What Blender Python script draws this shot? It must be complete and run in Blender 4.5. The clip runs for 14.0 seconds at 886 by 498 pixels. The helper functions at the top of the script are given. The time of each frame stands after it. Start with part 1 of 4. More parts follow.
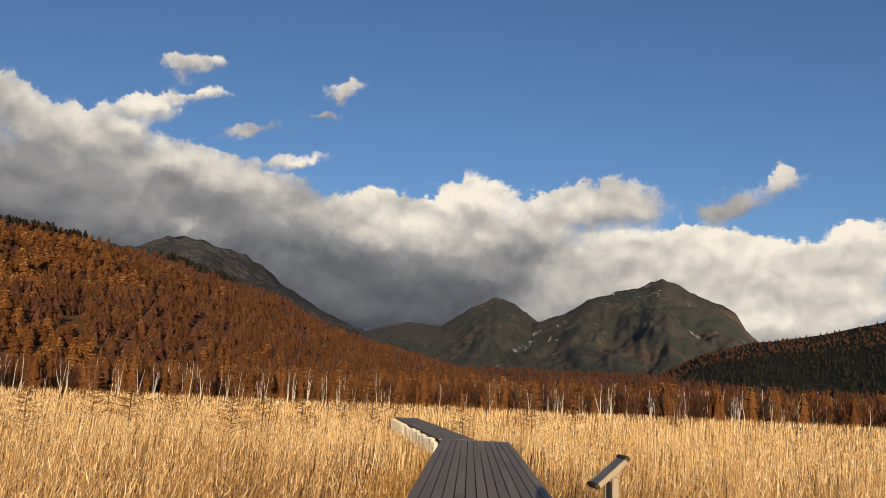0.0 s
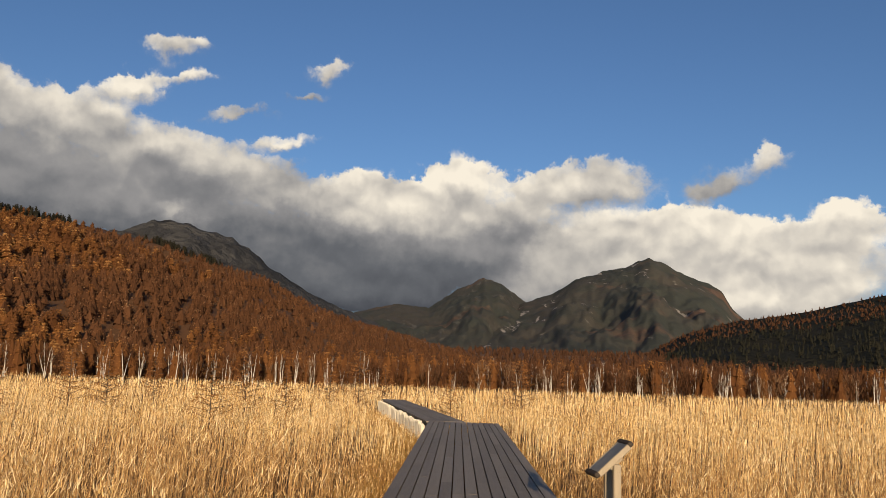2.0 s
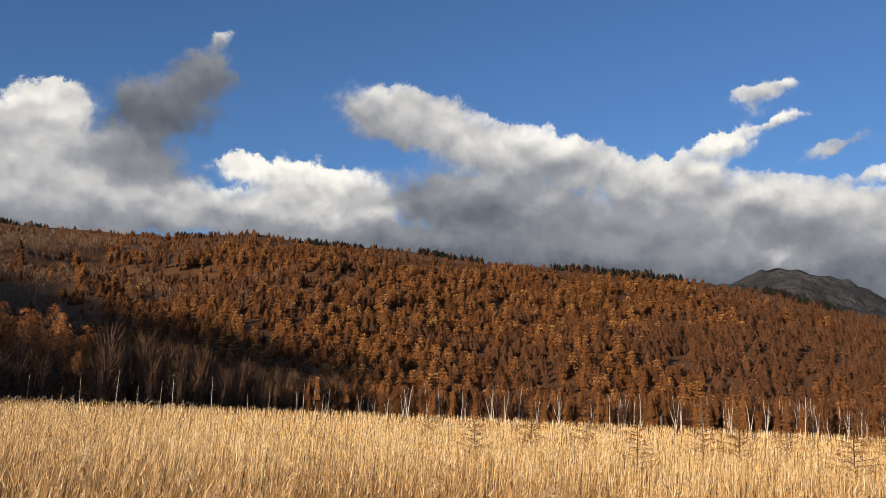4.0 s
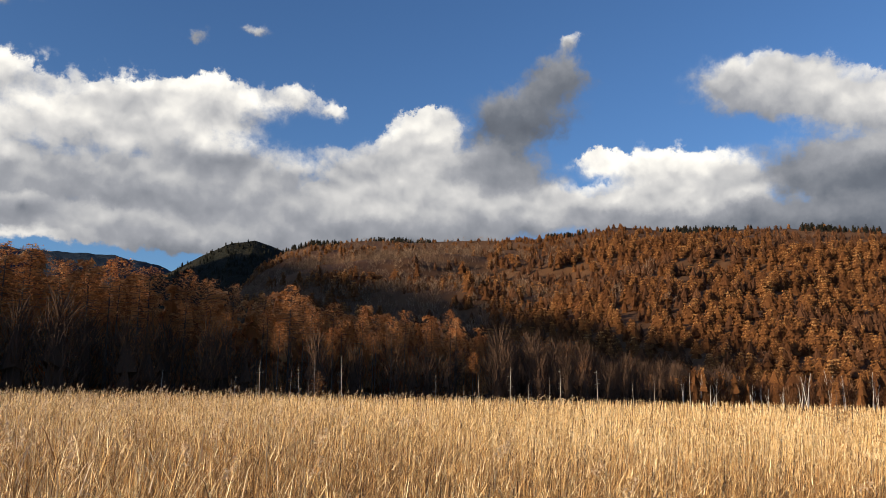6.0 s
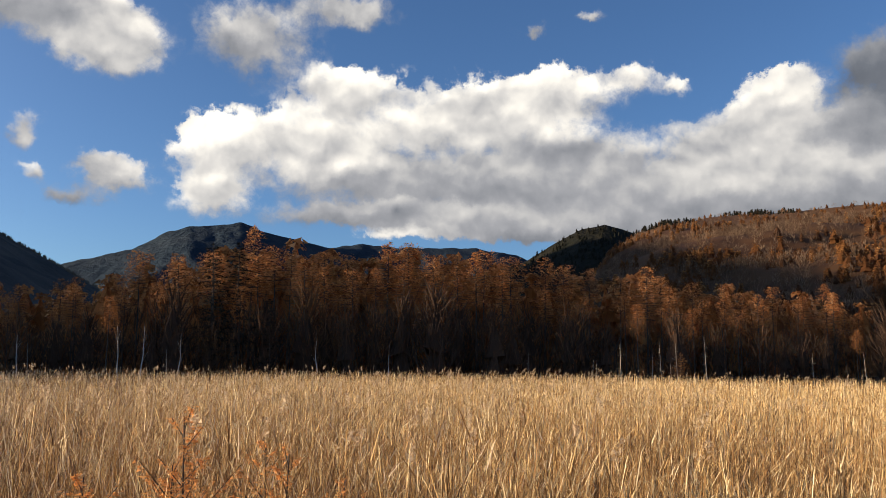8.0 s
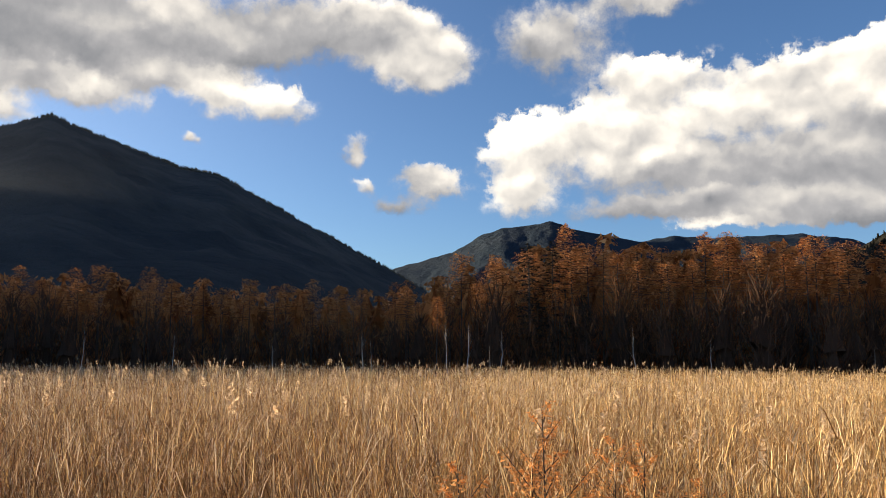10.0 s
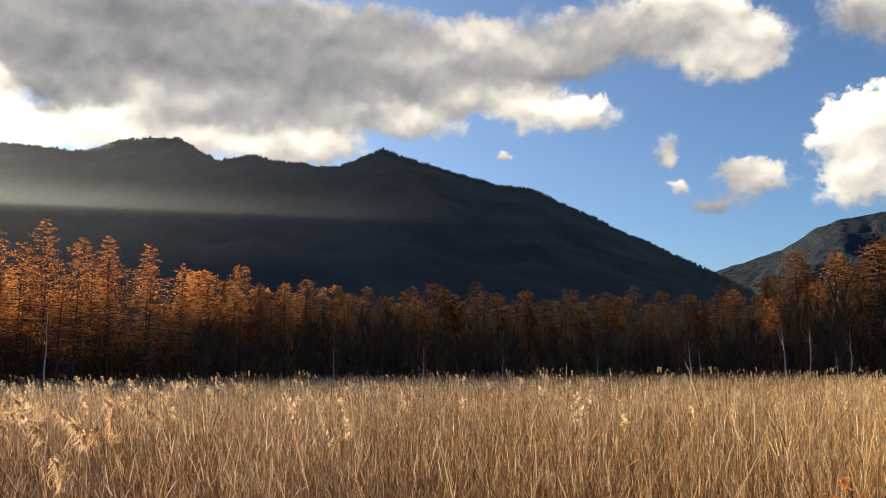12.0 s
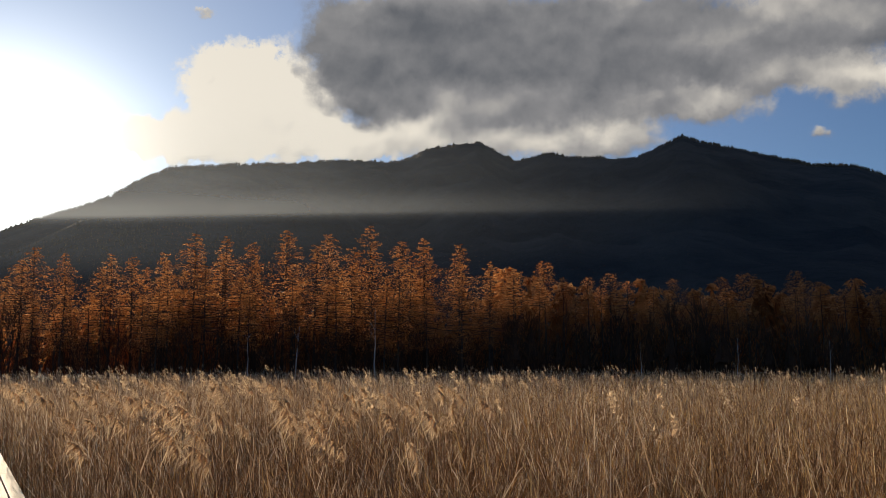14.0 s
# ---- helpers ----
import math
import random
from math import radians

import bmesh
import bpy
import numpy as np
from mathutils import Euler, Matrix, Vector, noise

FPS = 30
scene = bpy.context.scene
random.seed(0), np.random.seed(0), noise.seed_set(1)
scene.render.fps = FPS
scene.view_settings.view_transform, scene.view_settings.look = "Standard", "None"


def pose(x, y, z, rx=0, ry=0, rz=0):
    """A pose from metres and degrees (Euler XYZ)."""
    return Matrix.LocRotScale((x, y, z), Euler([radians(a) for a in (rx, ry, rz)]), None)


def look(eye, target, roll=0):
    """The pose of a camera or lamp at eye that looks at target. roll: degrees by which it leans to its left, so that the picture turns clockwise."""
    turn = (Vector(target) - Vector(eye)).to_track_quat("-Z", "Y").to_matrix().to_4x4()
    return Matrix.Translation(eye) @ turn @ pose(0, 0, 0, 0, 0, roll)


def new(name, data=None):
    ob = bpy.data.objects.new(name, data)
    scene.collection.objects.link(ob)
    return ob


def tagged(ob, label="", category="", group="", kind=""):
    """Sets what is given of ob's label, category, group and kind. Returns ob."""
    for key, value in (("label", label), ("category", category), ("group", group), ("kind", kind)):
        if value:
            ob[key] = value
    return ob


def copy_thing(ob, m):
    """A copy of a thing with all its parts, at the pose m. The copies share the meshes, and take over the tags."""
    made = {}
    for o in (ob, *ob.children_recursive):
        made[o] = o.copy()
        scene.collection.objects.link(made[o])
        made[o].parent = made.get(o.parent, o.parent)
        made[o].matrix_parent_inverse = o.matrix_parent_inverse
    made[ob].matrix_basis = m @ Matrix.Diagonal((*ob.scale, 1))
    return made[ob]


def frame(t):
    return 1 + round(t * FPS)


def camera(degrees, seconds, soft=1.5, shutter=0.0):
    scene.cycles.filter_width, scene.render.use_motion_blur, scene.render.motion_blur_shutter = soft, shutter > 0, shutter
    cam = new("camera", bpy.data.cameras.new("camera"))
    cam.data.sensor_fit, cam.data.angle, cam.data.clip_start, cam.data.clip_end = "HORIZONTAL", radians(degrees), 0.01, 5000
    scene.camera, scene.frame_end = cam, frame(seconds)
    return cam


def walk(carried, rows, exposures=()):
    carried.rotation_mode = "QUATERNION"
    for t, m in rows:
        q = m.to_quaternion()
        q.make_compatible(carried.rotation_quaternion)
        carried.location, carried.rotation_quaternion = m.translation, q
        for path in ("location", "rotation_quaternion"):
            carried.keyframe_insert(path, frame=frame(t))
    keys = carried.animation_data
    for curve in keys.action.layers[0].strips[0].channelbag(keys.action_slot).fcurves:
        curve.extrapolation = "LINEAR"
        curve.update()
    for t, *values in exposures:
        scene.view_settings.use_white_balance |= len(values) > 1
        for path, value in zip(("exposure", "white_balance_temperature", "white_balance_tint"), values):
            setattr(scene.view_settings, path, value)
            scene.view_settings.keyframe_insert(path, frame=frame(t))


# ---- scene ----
# Camera: a visitor walks a few steps along a boardwalk, then turns to the left with the camera held out.
cam = camera(56.7, 14.0, soft=0.85)
EYE = 2.15
PATH = [
    (0, 0.00, 0.00, 99.78, -2.65, -0.46),
    (0.5, 0.02, 0.24, 99.93, -2.17, -0.31),
    (1, 0.04, 0.48, 99.65, -1.94, -0.90),
    (1.5, 0.05, 0.72, 99.53, -1.71, -1.79),
    (2, 0.07, 0.96, 98.51, -1.96, -1.24),
    (2.5, 0.09, 1.20, 97.93, -1.64, 4.06),
    (3, 0.01, 1.19, 99.18, -1.33, 14.14),
    (3.5, -0.08, 1.15, 100.04, -2.14, 26.33),
    (4, -0.16, 1.10, 100.54, -2.23, 39.87),
    (4.2, -0.19, 1.07, 100.53, -1.93, 44.08),
    (6.3, -0.30, 0.91, 99.17, -0.86, 69.26),
    (6.5, -0.30, 0.89, 99.05, -0.88, 71.89),
    (7, -0.32, 0.84, 98.55, -0.89, 78.33),
    (7.5, -0.32, 0.79, 98.21, -0.94, 84.64),
    (8, -0.33, 0.75, 97.92, -0.42, 90.19),
    (8.2, -0.33, 0.73, 97.73, -0.27, 92.52),
    (10.3, -0.28, 0.56, 97.42, -0.60, 115.43),
    (10.5, -0.27, 0.54, 97.34, -0.76, 118.02),
    (11, -0.25, 0.50, 97.50, -0.41, 124.01),
    (11.5, -0.23, 0.47, 97.97, 0.18, 129.09),
    (12, -0.20, 0.44, 98.10, 0.45, 133.84),
    (12.5, -0.17, 0.41, 98.02, 0.50, 138.56),
    (13, -0.14, 0.39, 98.09, 0.51, 144.07),
    (13.5, -0.10, 0.36, 98.00, 0.47, 149.89),
    (14, -0.07, 0.34, 97.80, 0.01, 154.68),
]
EXPOSURES = [(0, 0.32, 6850, 10), (2.5, 0.34, 6850, 10), (4.2, 0.54, 6200, 10), (6.5, 0.7, 6250, 10), (8, 0.8, 6400, 10),
             (11, 1.12, 6950, 10), (12.5, 0.92, 7050, 10), (13.5, 0.3, 6850, 10), (14, 0.1, 6600, 10)]
walk(cam, [(t, pose(x, y, EYE, rx, ry, rz)) for t, x, y, rx, ry, rz in PATH], EXPOSURES)

# ---- bearings: degrees counter-clockwise from north (+y), seen from the viewing point ----
SUN_AZ, SUN_EL = 183.48, 10.38


def bearing(az, d, el=None, z=0.0):
    a = radians(az)
    return Vector((-math.sin(a) * d, math.cos(a) * d, EYE + d * math.tan(radians(el)) if el is not None else z))


# ---- sun, sky and clouds ----
sun = new("sun", bpy.data.lights.new("sun", "SUN"))
sun.data.energy, sun.data.angle, sun.data.color = 5.0, radians(0.6), (1.0, 0.80, 0.56)
sun.matrix_world = look(bearing(SUN_AZ, 900, SUN_EL), (0, 0, EYE))

# Clouds: bearing, height, half width, half height (degrees) and whiteness of each billow.
SHEET = [(42.2, 19.1, 4.1, 2.0, 0.8), (37.3, 17.8, 4.8, 1.9, 0.78), (31.8, 16.7, 5.2, 1.8, 0.8), (25.1, 15.4, 5.5, 1.7, 0.82),
         (17.9, 13.8, 5.8, 1.8, 0.75), (12.6, 13.0, 3.5, 1.6, 0.75), (38.7, 14.4, 7.6, 2.1, 0.42), (29.6, 12.7, 10.3, 2.3, 0.45),
         (34.5, 14.0, 3.1, 0.8, 0.7), (21.8, 11.3, 5.7, 1.5, 0.62), (16.9, 9.9, 2.0, 0.7, 0.85), (35.0, 11.1, 9.6, 1.8, 0.35),
         (7.4, 8.9, 8.6, 2.3, 0.3), (2.0, 6.2, 5.7, 1.9, 0.22),
         (9.0, 6.4, 5.0, 2.2, 0.26), (15.0, 9.6, 5.0, 1.8, 0.42), (3.0, 4.6, 5.0, 1.5, 0.2), (28.0, 10.4, 9.0, 1.5, 0.45), (20.5, 9.4, 4.0, 1.3, 0.42), (17.0, 12.0, 4.0, 1.6, 0.45), (43.0, 10.8, 6.0, 1.6, 0.36), (50.0, 11.2, 5.0, 1.4, 0.5), (23.5, 9.5, 5.0, 1.4, 0.4), (20.5, 9.0, 4.0, 1.3, 0.42), (6.0, 5.2, 4.0, 1.3, 0.3), (11.0, 6.6, 4.0, 1.3, 0.3)]
WISPS = [(18.0, 20.8, 3.0, 1.0, 0.9), (21.0, 17.8, 2.6, 1.3, 0.9), (17.1, 19.0, 2.2, 0.6, 0.85), (7.9, 20.4, 2.0, 0.9, 0.85),
         (9.4, 18.7, 1.6, 0.4, 0.75), (14.0, 16.8, 3.2, 0.6, 0.78), (11.0, 15.4, 3.0, 0.6, 0.78)]
NORTH = [(5.5, 11.9, 3.7, 2.1, 0.9), (2.6, 10.9, 5.5, 2.4, 0.95), (-2.1, 12.7, 3.1, 2.0, 1), (-7.7, 12.8, 3.5, 1.8, 0.88),
         (-12.0, 13.2, 3.6, 1.8, 0.8), (-0.6, 9.6, 6.3, 1.6, 0.7), (-1.9, 7.3, 7.8, 1.8, 0.32), (-5.4, 9.4, 4.3, 1.0, 0.4),
         (-8.6, 7.0, 2.3, 2.2, 0.8), (-11.7, 9.2, 4.6, 2.3, 0.9), (-17.7, 9.8, 4.0, 2.3, 1), (-21.6, 8.6, 5.3, 2.4, 0.95),
         (-27.6, 9.8, 2.2, 2.1, 1), (-24.9, 6.8, 5.8, 2.1, 0.9), (-20.8, 5.2, 2.4, 1.1, 0.9),
         (-6.0, 5.4, 3.0, 1.6, 0.6), (-4.0, 8.2, 6.0, 1.6, 0.5), (-5.6, 10.8, 3.4, 1.2, 0.85), (-14.0, 7.6, 8.0, 1.8, 0.85), (-9.5, 6.2, 6.0, 1.5, 0.62), (-18.5, 6.2, 6.0, 1.6, 0.9), (10.5, 11.8, 3.2, 1.4, 0.7), (-22.0, 4.6, 6.0, 1.5, 0.9), (-17.0, 5.0, 4.0, 1.2, 0.85), (-23.0, 14.6, 1.5, 1.2, 0.9), (-20.6, 13.4, 2.4, 1.0, 0.68), (-18.9, 12.7, 1.8, 0.9, 0.62)]
WEST = [(57.1, 23.1, 0.9, 0.7, 0.7), (60.2, 18.7, 4.2, 2.4, 0.3), (61.8, 15.0, 4.4, 2.4, 0.34), (57.9, 21.2, 2.3, 1.7, 0.36), (65.0, 13.4, 7.0, 2.4, 0.78), (67.4, 16.8, 2.6, 2.0, 0.9),
        (70.3, 14.8, 4.6, 2.3, 0.75), (71.6, 11.7, 4.8, 2.1, 0.62), (54.9, 15.5, 2.1, 1.1, 0.97), (50.4, 14.6, 4.2, 1.8, 0.97),
        (47.1, 13.2, 3.5, 1.8, 0.92), (55.0, 12.2, 8.8, 1.7, 0.75), (44.1, 19.6, 4.7, 1.8, 0.62), (73.8, 18.7, 1.2, 0.8, 0.85),
        (37.8, 13.8, 5.5, 1.6, 0.38)]
SOUTHWEST = [(106.0, 14.4, 3.5, 2.5, 1.0), (106.5, 11.4, 2.7, 1.6, 0.92), (97.2, 18.7, 4.0, 1.8, 0.95), (99.0, 15.0, 6.7, 3.0, 0.9),
             (88.3, 16.8, 7.3, 3.0, 0.86), (82.2, 18.4, 4.3, 2.1, 0.9), (76.6, 18.9, 2.2, 1.1, 0.85), (90.2, 12.4, 12.4, 2.1, 0.6),
             (96.0, 10.2, 8.0, 1.0, 0.6), (80.2, 13.8, 7.1, 2.5, 0.66), (85.8, 9.8, 9.7, 1.0, 0.5), (67.3, 17.5, 2.7, 1.8, 0.85),
             (68.5, 11.8, 11.4, 1.7, 0.66), (92.5, 8.6, 4.2, 0.5, 1), (80.0, 10.6, 10.0, 1.4, 0.52), (72.0, 9.8, 6.0, 1.3, 0.52), (65.0, 10.6, 8.0, 1.3, 0.58), (84.0, 9.5, 6.0, 1.0, 0.7), (76.0, 9.2, 9.0, 1.6, 0.66), (88.0, 9.9, 9.0, 1.2, 0.66), (90.5, 9.2, 4.5, 0.9, 0.95), (84.5, 9.2, 4.0, 0.9, 0.62)]
HIGH = [(114.0, 21.0, 4.4, 2.6, 0.8), (116.5, 22.6, 4.0, 2.0, 0.7), (103.8, 21.6, 4.6, 2.8, 0.62), (97.5, 23.8, 4.6, 1.3, 0.66), (112.5, 12.0, 1.7, 1.0, 0.75),
        (79.4, 23.4, 1.4, 0.5, 0.6), (84.0, 22.6, 1.0, 0.6, 0.6)]
OVERCAST = [(148.7, 20.2, 8.8, 2.9, 0.55), (138.8, 20.0, 6.9, 2.7, 0.6), (131.7, 22.0, 4.1, 2.2, 0.75), (121.5, 22.2, 8.7, 2.4, 0.65),
            (113.4, 20.1, 3.2, 2.0, 0.9), (127.6, 18.0, 2.5, 1.7, 0.97), (123.5, 17.3, 2.9, 1.4, 0.9), (129.5, 14.7, 1.0, 0.6, 0.8),
            (118.2, 14.2, 1.3, 1.4, 0.8), (117.1, 11.8, 1.2, 1.0, 0.9), (112.6, 12.3, 2.4, 1.4, 0.85), (114.7, 10.4, 2.4, 1.0, 0.5),
            (146.6, 15.5, 5.4, 1.4, 1), (140.0, 17.2, 6.0, 1.6, 0.8), (151.0, 17.4, 7.0, 1.8, 0.75), (136.0, 17.0, 5.0, 1.3, 0.95), (131.0, 18.6, 4.0, 1.2, 0.9), (155.5, 16.4, 4.0, 1.6, 0.95), (127.0, 20.6, 5.0, 2.0, 0.62), (133.5, 19.4, 4.0, 1.8, 0.6), (142.0, 23.0, 8.0, 2.0, 0.5)]
SUNWARD = [(152.0, 21.7, 10.7, 3.8, 0.33), (161.4, 20.5, 3.6, 4.0, 0.4), (141.9, 20.5, 7.5, 3.1, 0.38), (147.9, 17.5, 9.3, 1.7, 0.5),
           (168.9, 18.6, 4.3, 3.5, 1.2), (172.5, 14.6, 5.2, 2.0, 1.15), (161.3, 14.9, 5.3, 1.3, 1.1), (164.6, 17.2, 2.6, 2.4, 1.15), (157.0, 15.6, 4.0, 1.3, 0.95), (150.0, 15.3, 5.0, 1.3, 0.8), (143.0, 14.8, 4.0, 1.2, 0.7), (172.1, 23.2, 0.9, 0.4, 0.8), (157.0, 18.0, 5.0, 2.0, 0.42), (166.0, 15.8, 4.0, 2.0, 1.15), (156.0, 23.5, 8.0, 2.0, 0.36)]


class Nodes:
    """A node tree written as expressions."""

    def __init__(self, tree):
        self.tree = tree
        tree.nodes.clear()

    def put(self, kind, inputs=(), out=0, **settings):
        n = self.tree.nodes.new(kind)
        for k, v in settings.items():
            setattr(n, k, v)
        for key, v in dict(inputs).items():
            if isinstance(v, bpy.types.NodeSocket):
                self.tree.links.new(v, n.inputs[key])
            else:
                n.inputs[key].default_value = v
        return n.outputs[out]

    def math(self, op, a, b=0.0, c=0.0, clamp=False):
        return self.put("ShaderNodeMath", {0: a, 1: b, 2: c}, operation=op, use_clamp=clamp)

    def vec(self, op, a, b=(0, 0, 0)):
        return self.put("ShaderNodeVectorMath", {0: a, 1: b}, out=1 if op in ("LENGTH", "DOT_PRODUCT") else 0, operation=op)

    def mix(self, f, a, b, blend="MIX"):
        return self.put("ShaderNodeMix", {0: f, 6: a, 7: b}, out=2, data_type="RGBA", blend_type=blend)

    def noise(self, v, scale, detail=4.0, rough=0.55, out=0, **kw):
        return self.put("ShaderNodeTexNoise", {"Vector": v, "Scale": scale, "Detail": detail, "Roughness": rough, **kw}, out=out)

    def ramp(self, f, stops):
        n = self.tree.nodes.new("ShaderNodeValToRGB")
        self.tree.links.new(f, n.inputs[0])
        while len(n.color_ramp.elements) < len(stops):
            n.color_ramp.elements.new(0.5)
        for e, (p, c) in zip(n.color_ramp.elements, stops):
            e.position, e.color = p, (*c, 1) if len(c) == 3 else c
        return n.outputs[0]

    def smooth(self, v, lo, hi):
        return self.put("ShaderNodeMapRange", {0: v, 1: lo, 2: hi, 3: 0.0, 4: 1.0}, interpolation_type="SMOOTHSTEP")


def build_world():
    world = bpy.data.worlds.new("autumn_sky")
    scene.world = world
    world.use_nodes = True
    n = Nodes(world.node_tree)
    way = n.put("ShaderNodeTexCoord")
    # bearing and height of a direction, in degrees; the bearing is cut at 255 degrees, out of sight
    turned = n.put("ShaderNodeVectorRotate", {"Vector": way, "Axis": (0, 0, 1), "Angle": radians(-75)}, rotation_type="AXIS_ANGLE")
    xyz = n.tree.nodes.new("ShaderNodeSeparateXYZ")
    n.tree.links.new(turned, xyz.inputs[0])
    az = n.math("MULTIPLY_ADD", n.math("ARCTAN2", n.math("MULTIPLY", xyz.outputs[0], -1.0), xyz.outputs[1]), 57.29578, 75.0)
    el = n.math("MULTIPLY", n.math("ARCSINE", xyz.outputs[2]), 57.29578)
    flat = n.put("ShaderNodeCombineXYZ", {0: az, 1: el, 2: 0.0})
    # ragged edges: slow and fine displacement
    warp1 = n.vec("SUBTRACT", n.noise(flat, 0.16, 2.0, 0.5, out=1), (0.5, 0.5, 0.5))
    warp2 = n.vec("SUBTRACT", n.noise(flat, 0.6, 7.0, 0.6, out=1), (0.5, 0.5, 0.5))
    p = n.vec("ADD", flat, n.vec("ADD", n.vec("MULTIPLY", warp1, (3.0, 1.6, 0)), n.vec("MULTIPLY", warp2, (2.9, 2.1, 0))))
    # streaks that climb northwards
    slant = n.math("MULTIPLY", n.vec("DOT_PRODUCT", p, (1, 0, 0)), 0.16)
    p_slant = n.vec("ADD", p, n.put("ShaderNodeCombineXYZ", {0: 0.0, 1: slant, 2: 0.0}))
    total = light = lift = None
    for bank, thick, pale in ((SHEET, 1, 0.93), (WISPS, 0.85, 0.95), (NORTH, 1, 0.9), (WEST, 1, 0.9), (SOUTHWEST, 1, 0.87), (HIGH, 0.75, 0.9), (OVERCAST, 0.95, 0.8), (SUNWARD, 1, 1)):
        for a, e, w, h, b in bank:
            b *= pale
            body = thick * (0.6 if w * h < 3.2 else 1.0)
            lean = 0.16 if bank is WISPS else 0.0
            off = n.vec("MULTIPLY", n.vec("SUBTRACT", p_slant if lean else p, (a, e + lean * a, 0)), (1 / w, 1 / h, 0))
            f = n.math("MAXIMUM", n.math("SUBTRACT", 1.5, n.vec("LENGTH", off)), 0.0)
            g = n.math("MULTIPLY", n.math("MULTIPLY", f, f), body)
            rise = n.math("MULTIPLY", g, n.vec("DOT_PRODUCT", off, (0, 1, 0)))
            total = n.math("ADD", g, 0.0001) if total is None else n.math("ADD", total, g)
            light = n.math("MULTIPLY", g, b) if light is None else n.math("MULTIPLY_ADD", g, b, light)
            lift = rise if lift is None else n.math("ADD", lift, rise)
    tone = n.math("MULTIPLY_ADD", n.math("DIVIDE", lift, total), 0.22, n.math("DIVIDE", light, total))
    soft_p = n.vec("ADD", flat, n.vec("ADD", n.vec("MULTIPLY", warp1, (3.0, 1.6, 0)), n.vec("MULTIPLY", warp2, (0.9, 0.7, 0))))

    def heap(v):
        """Rounded heaps of two sizes."""
        v = n.vec("MULTIPLY", v, (0.75, 1.15, 1))
        big = n.put("ShaderNodeTexVoronoi", {"Vector": v, "Scale": 0.36, "Smoothness": 1.0}, feature="SMOOTH_F1")
        small = n.put("ShaderNodeTexVoronoi", {"Vector": v, "Scale": 1.0, "Smoothness": 1.0}, feature="SMOOTH_F1")
        return n.math("MULTIPLY_ADD", big, -0.8, n.math("MULTIPLY", small, -0.22))

    here, above = heap(soft_p), heap(n.vec("ADD", soft_p, (0.1, 0.8, 0)))
    grain = n.noise(n.vec("ADD", flat, n.vec("MULTIPLY", warp2, (0.6, 0.6, 0))), 0.8, 9.0, 0.62)
    field = n.math("ADD", n.math("MULTIPLY_ADD", grain, 1.7, -0.85), n.math("MULTIPLY_ADD", here, 0.55, n.math("MULTIPLY", total, 1.1)))
    veil = n.smooth(field, -0.2, 0.9)
    firm = n.smooth(field, 0.0, 0.3)
    cover = n.put("ShaderNodeMix", {0: n.smooth(tone, 0.68, 1.0), 2: veil, 3: firm}, data_type="FLOAT")
    cover = n.math("MULTIPLY", cover, n.smooth(total, 0.0, 0.5))
    slow = n.math("SUBTRACT", n.noise(soft_p, 0.3, 3.0, 0.5), n.noise(n.vec("ADD", soft_p, (0.2, 1.1, 0)), 0.3, 3.0, 0.5))
    relief = n.math("MULTIPLY", n.math("MULTIPLY_ADD", n.math("SUBTRACT", here, above), 0.68, n.math("MULTIPLY", slow, 0.6)), n.math("MULTIPLY_ADD", n.smooth(tone, 0.3, 0.8), 0.65, 0.35))
    tone = n.math("ADD", n.math("ADD", relief, tone), n.math("MULTIPLY_ADD", grain, 0.15, -0.1))
    white = n.ramp(tone, [(0.0, (0.055, 0.062, 0.078)), (0.25, (0.13, 0.14, 0.16)), (0.5, (0.29, 0.29, 0.30)), (0.75, (0.56, 0.535, 0.50)), (1.0, (0.92, 0.86, 0.75))])
    # the aureole round the low sun
    toward = bearing(SUN_AZ, 1, 0) - Vector((0, 0, EYE))
    toward = (toward.normalized() + Vector((0, 0, math.tan(radians(SUN_EL))))).normalized()
    near_sun = n.math("MAXIMUM", n.vec("DOT_PRODUCT", way, tuple(toward)), 0.0)
    veil_light = n.math("MULTIPLY", n.math("POWER", near_sun, 3.0), 0.13)
    glow = n.math("ADD", n.math("MULTIPLY", n.math("POWER", near_sun, 150.0), 2.2), n.math("MULTIPLY", n.math("POWER", near_sun, 14.0), 0.08))
    sky = n.put("ShaderNodeTexSky", sky_type="NISHITA", sun_disc=False, sun_elevation=radians(SUN_EL), sun_rotation=radians(360 - SUN_AZ), altitude=1400.0, air_density=1.0, dust_density=1.6, ozone_density=2.0)
    blue = n.mix(1.0, sky, (0.76, 0.96, 1.24, 1), "MULTIPLY")
    shine = n.mix(1.0, white, n.put("ShaderNodeCombineXYZ", {0: glow, 1: n.math("MULTIPLY", glow, 0.95), 2: n.math("MULTIPLY", glow, 0.85)}), "ADD")
    bg_sky = n.put("ShaderNodeBackground", {0: blue, 1: 0.075})
    bg_glow = n.put("ShaderNodeBackground", {0: (1.0, 0.95, 0.86, 1), 1: n.math("MULTIPLY_ADD", glow, 0.6, veil_light)})
    bg_cloud = n.put("ShaderNodeBackground", {0: shine, 1: 0.8})
    clear = n.put("ShaderNodeAddShader", {0: bg_sky, 1: bg_glow})
    out = n.put("ShaderNodeMixShader", {0: cover, 1: clear, 2: bg_cloud})
    end = n.tree.nodes.new("ShaderNodeOutputWorld")
    n.tree.links.new(out, end.inputs[0])


build_world()


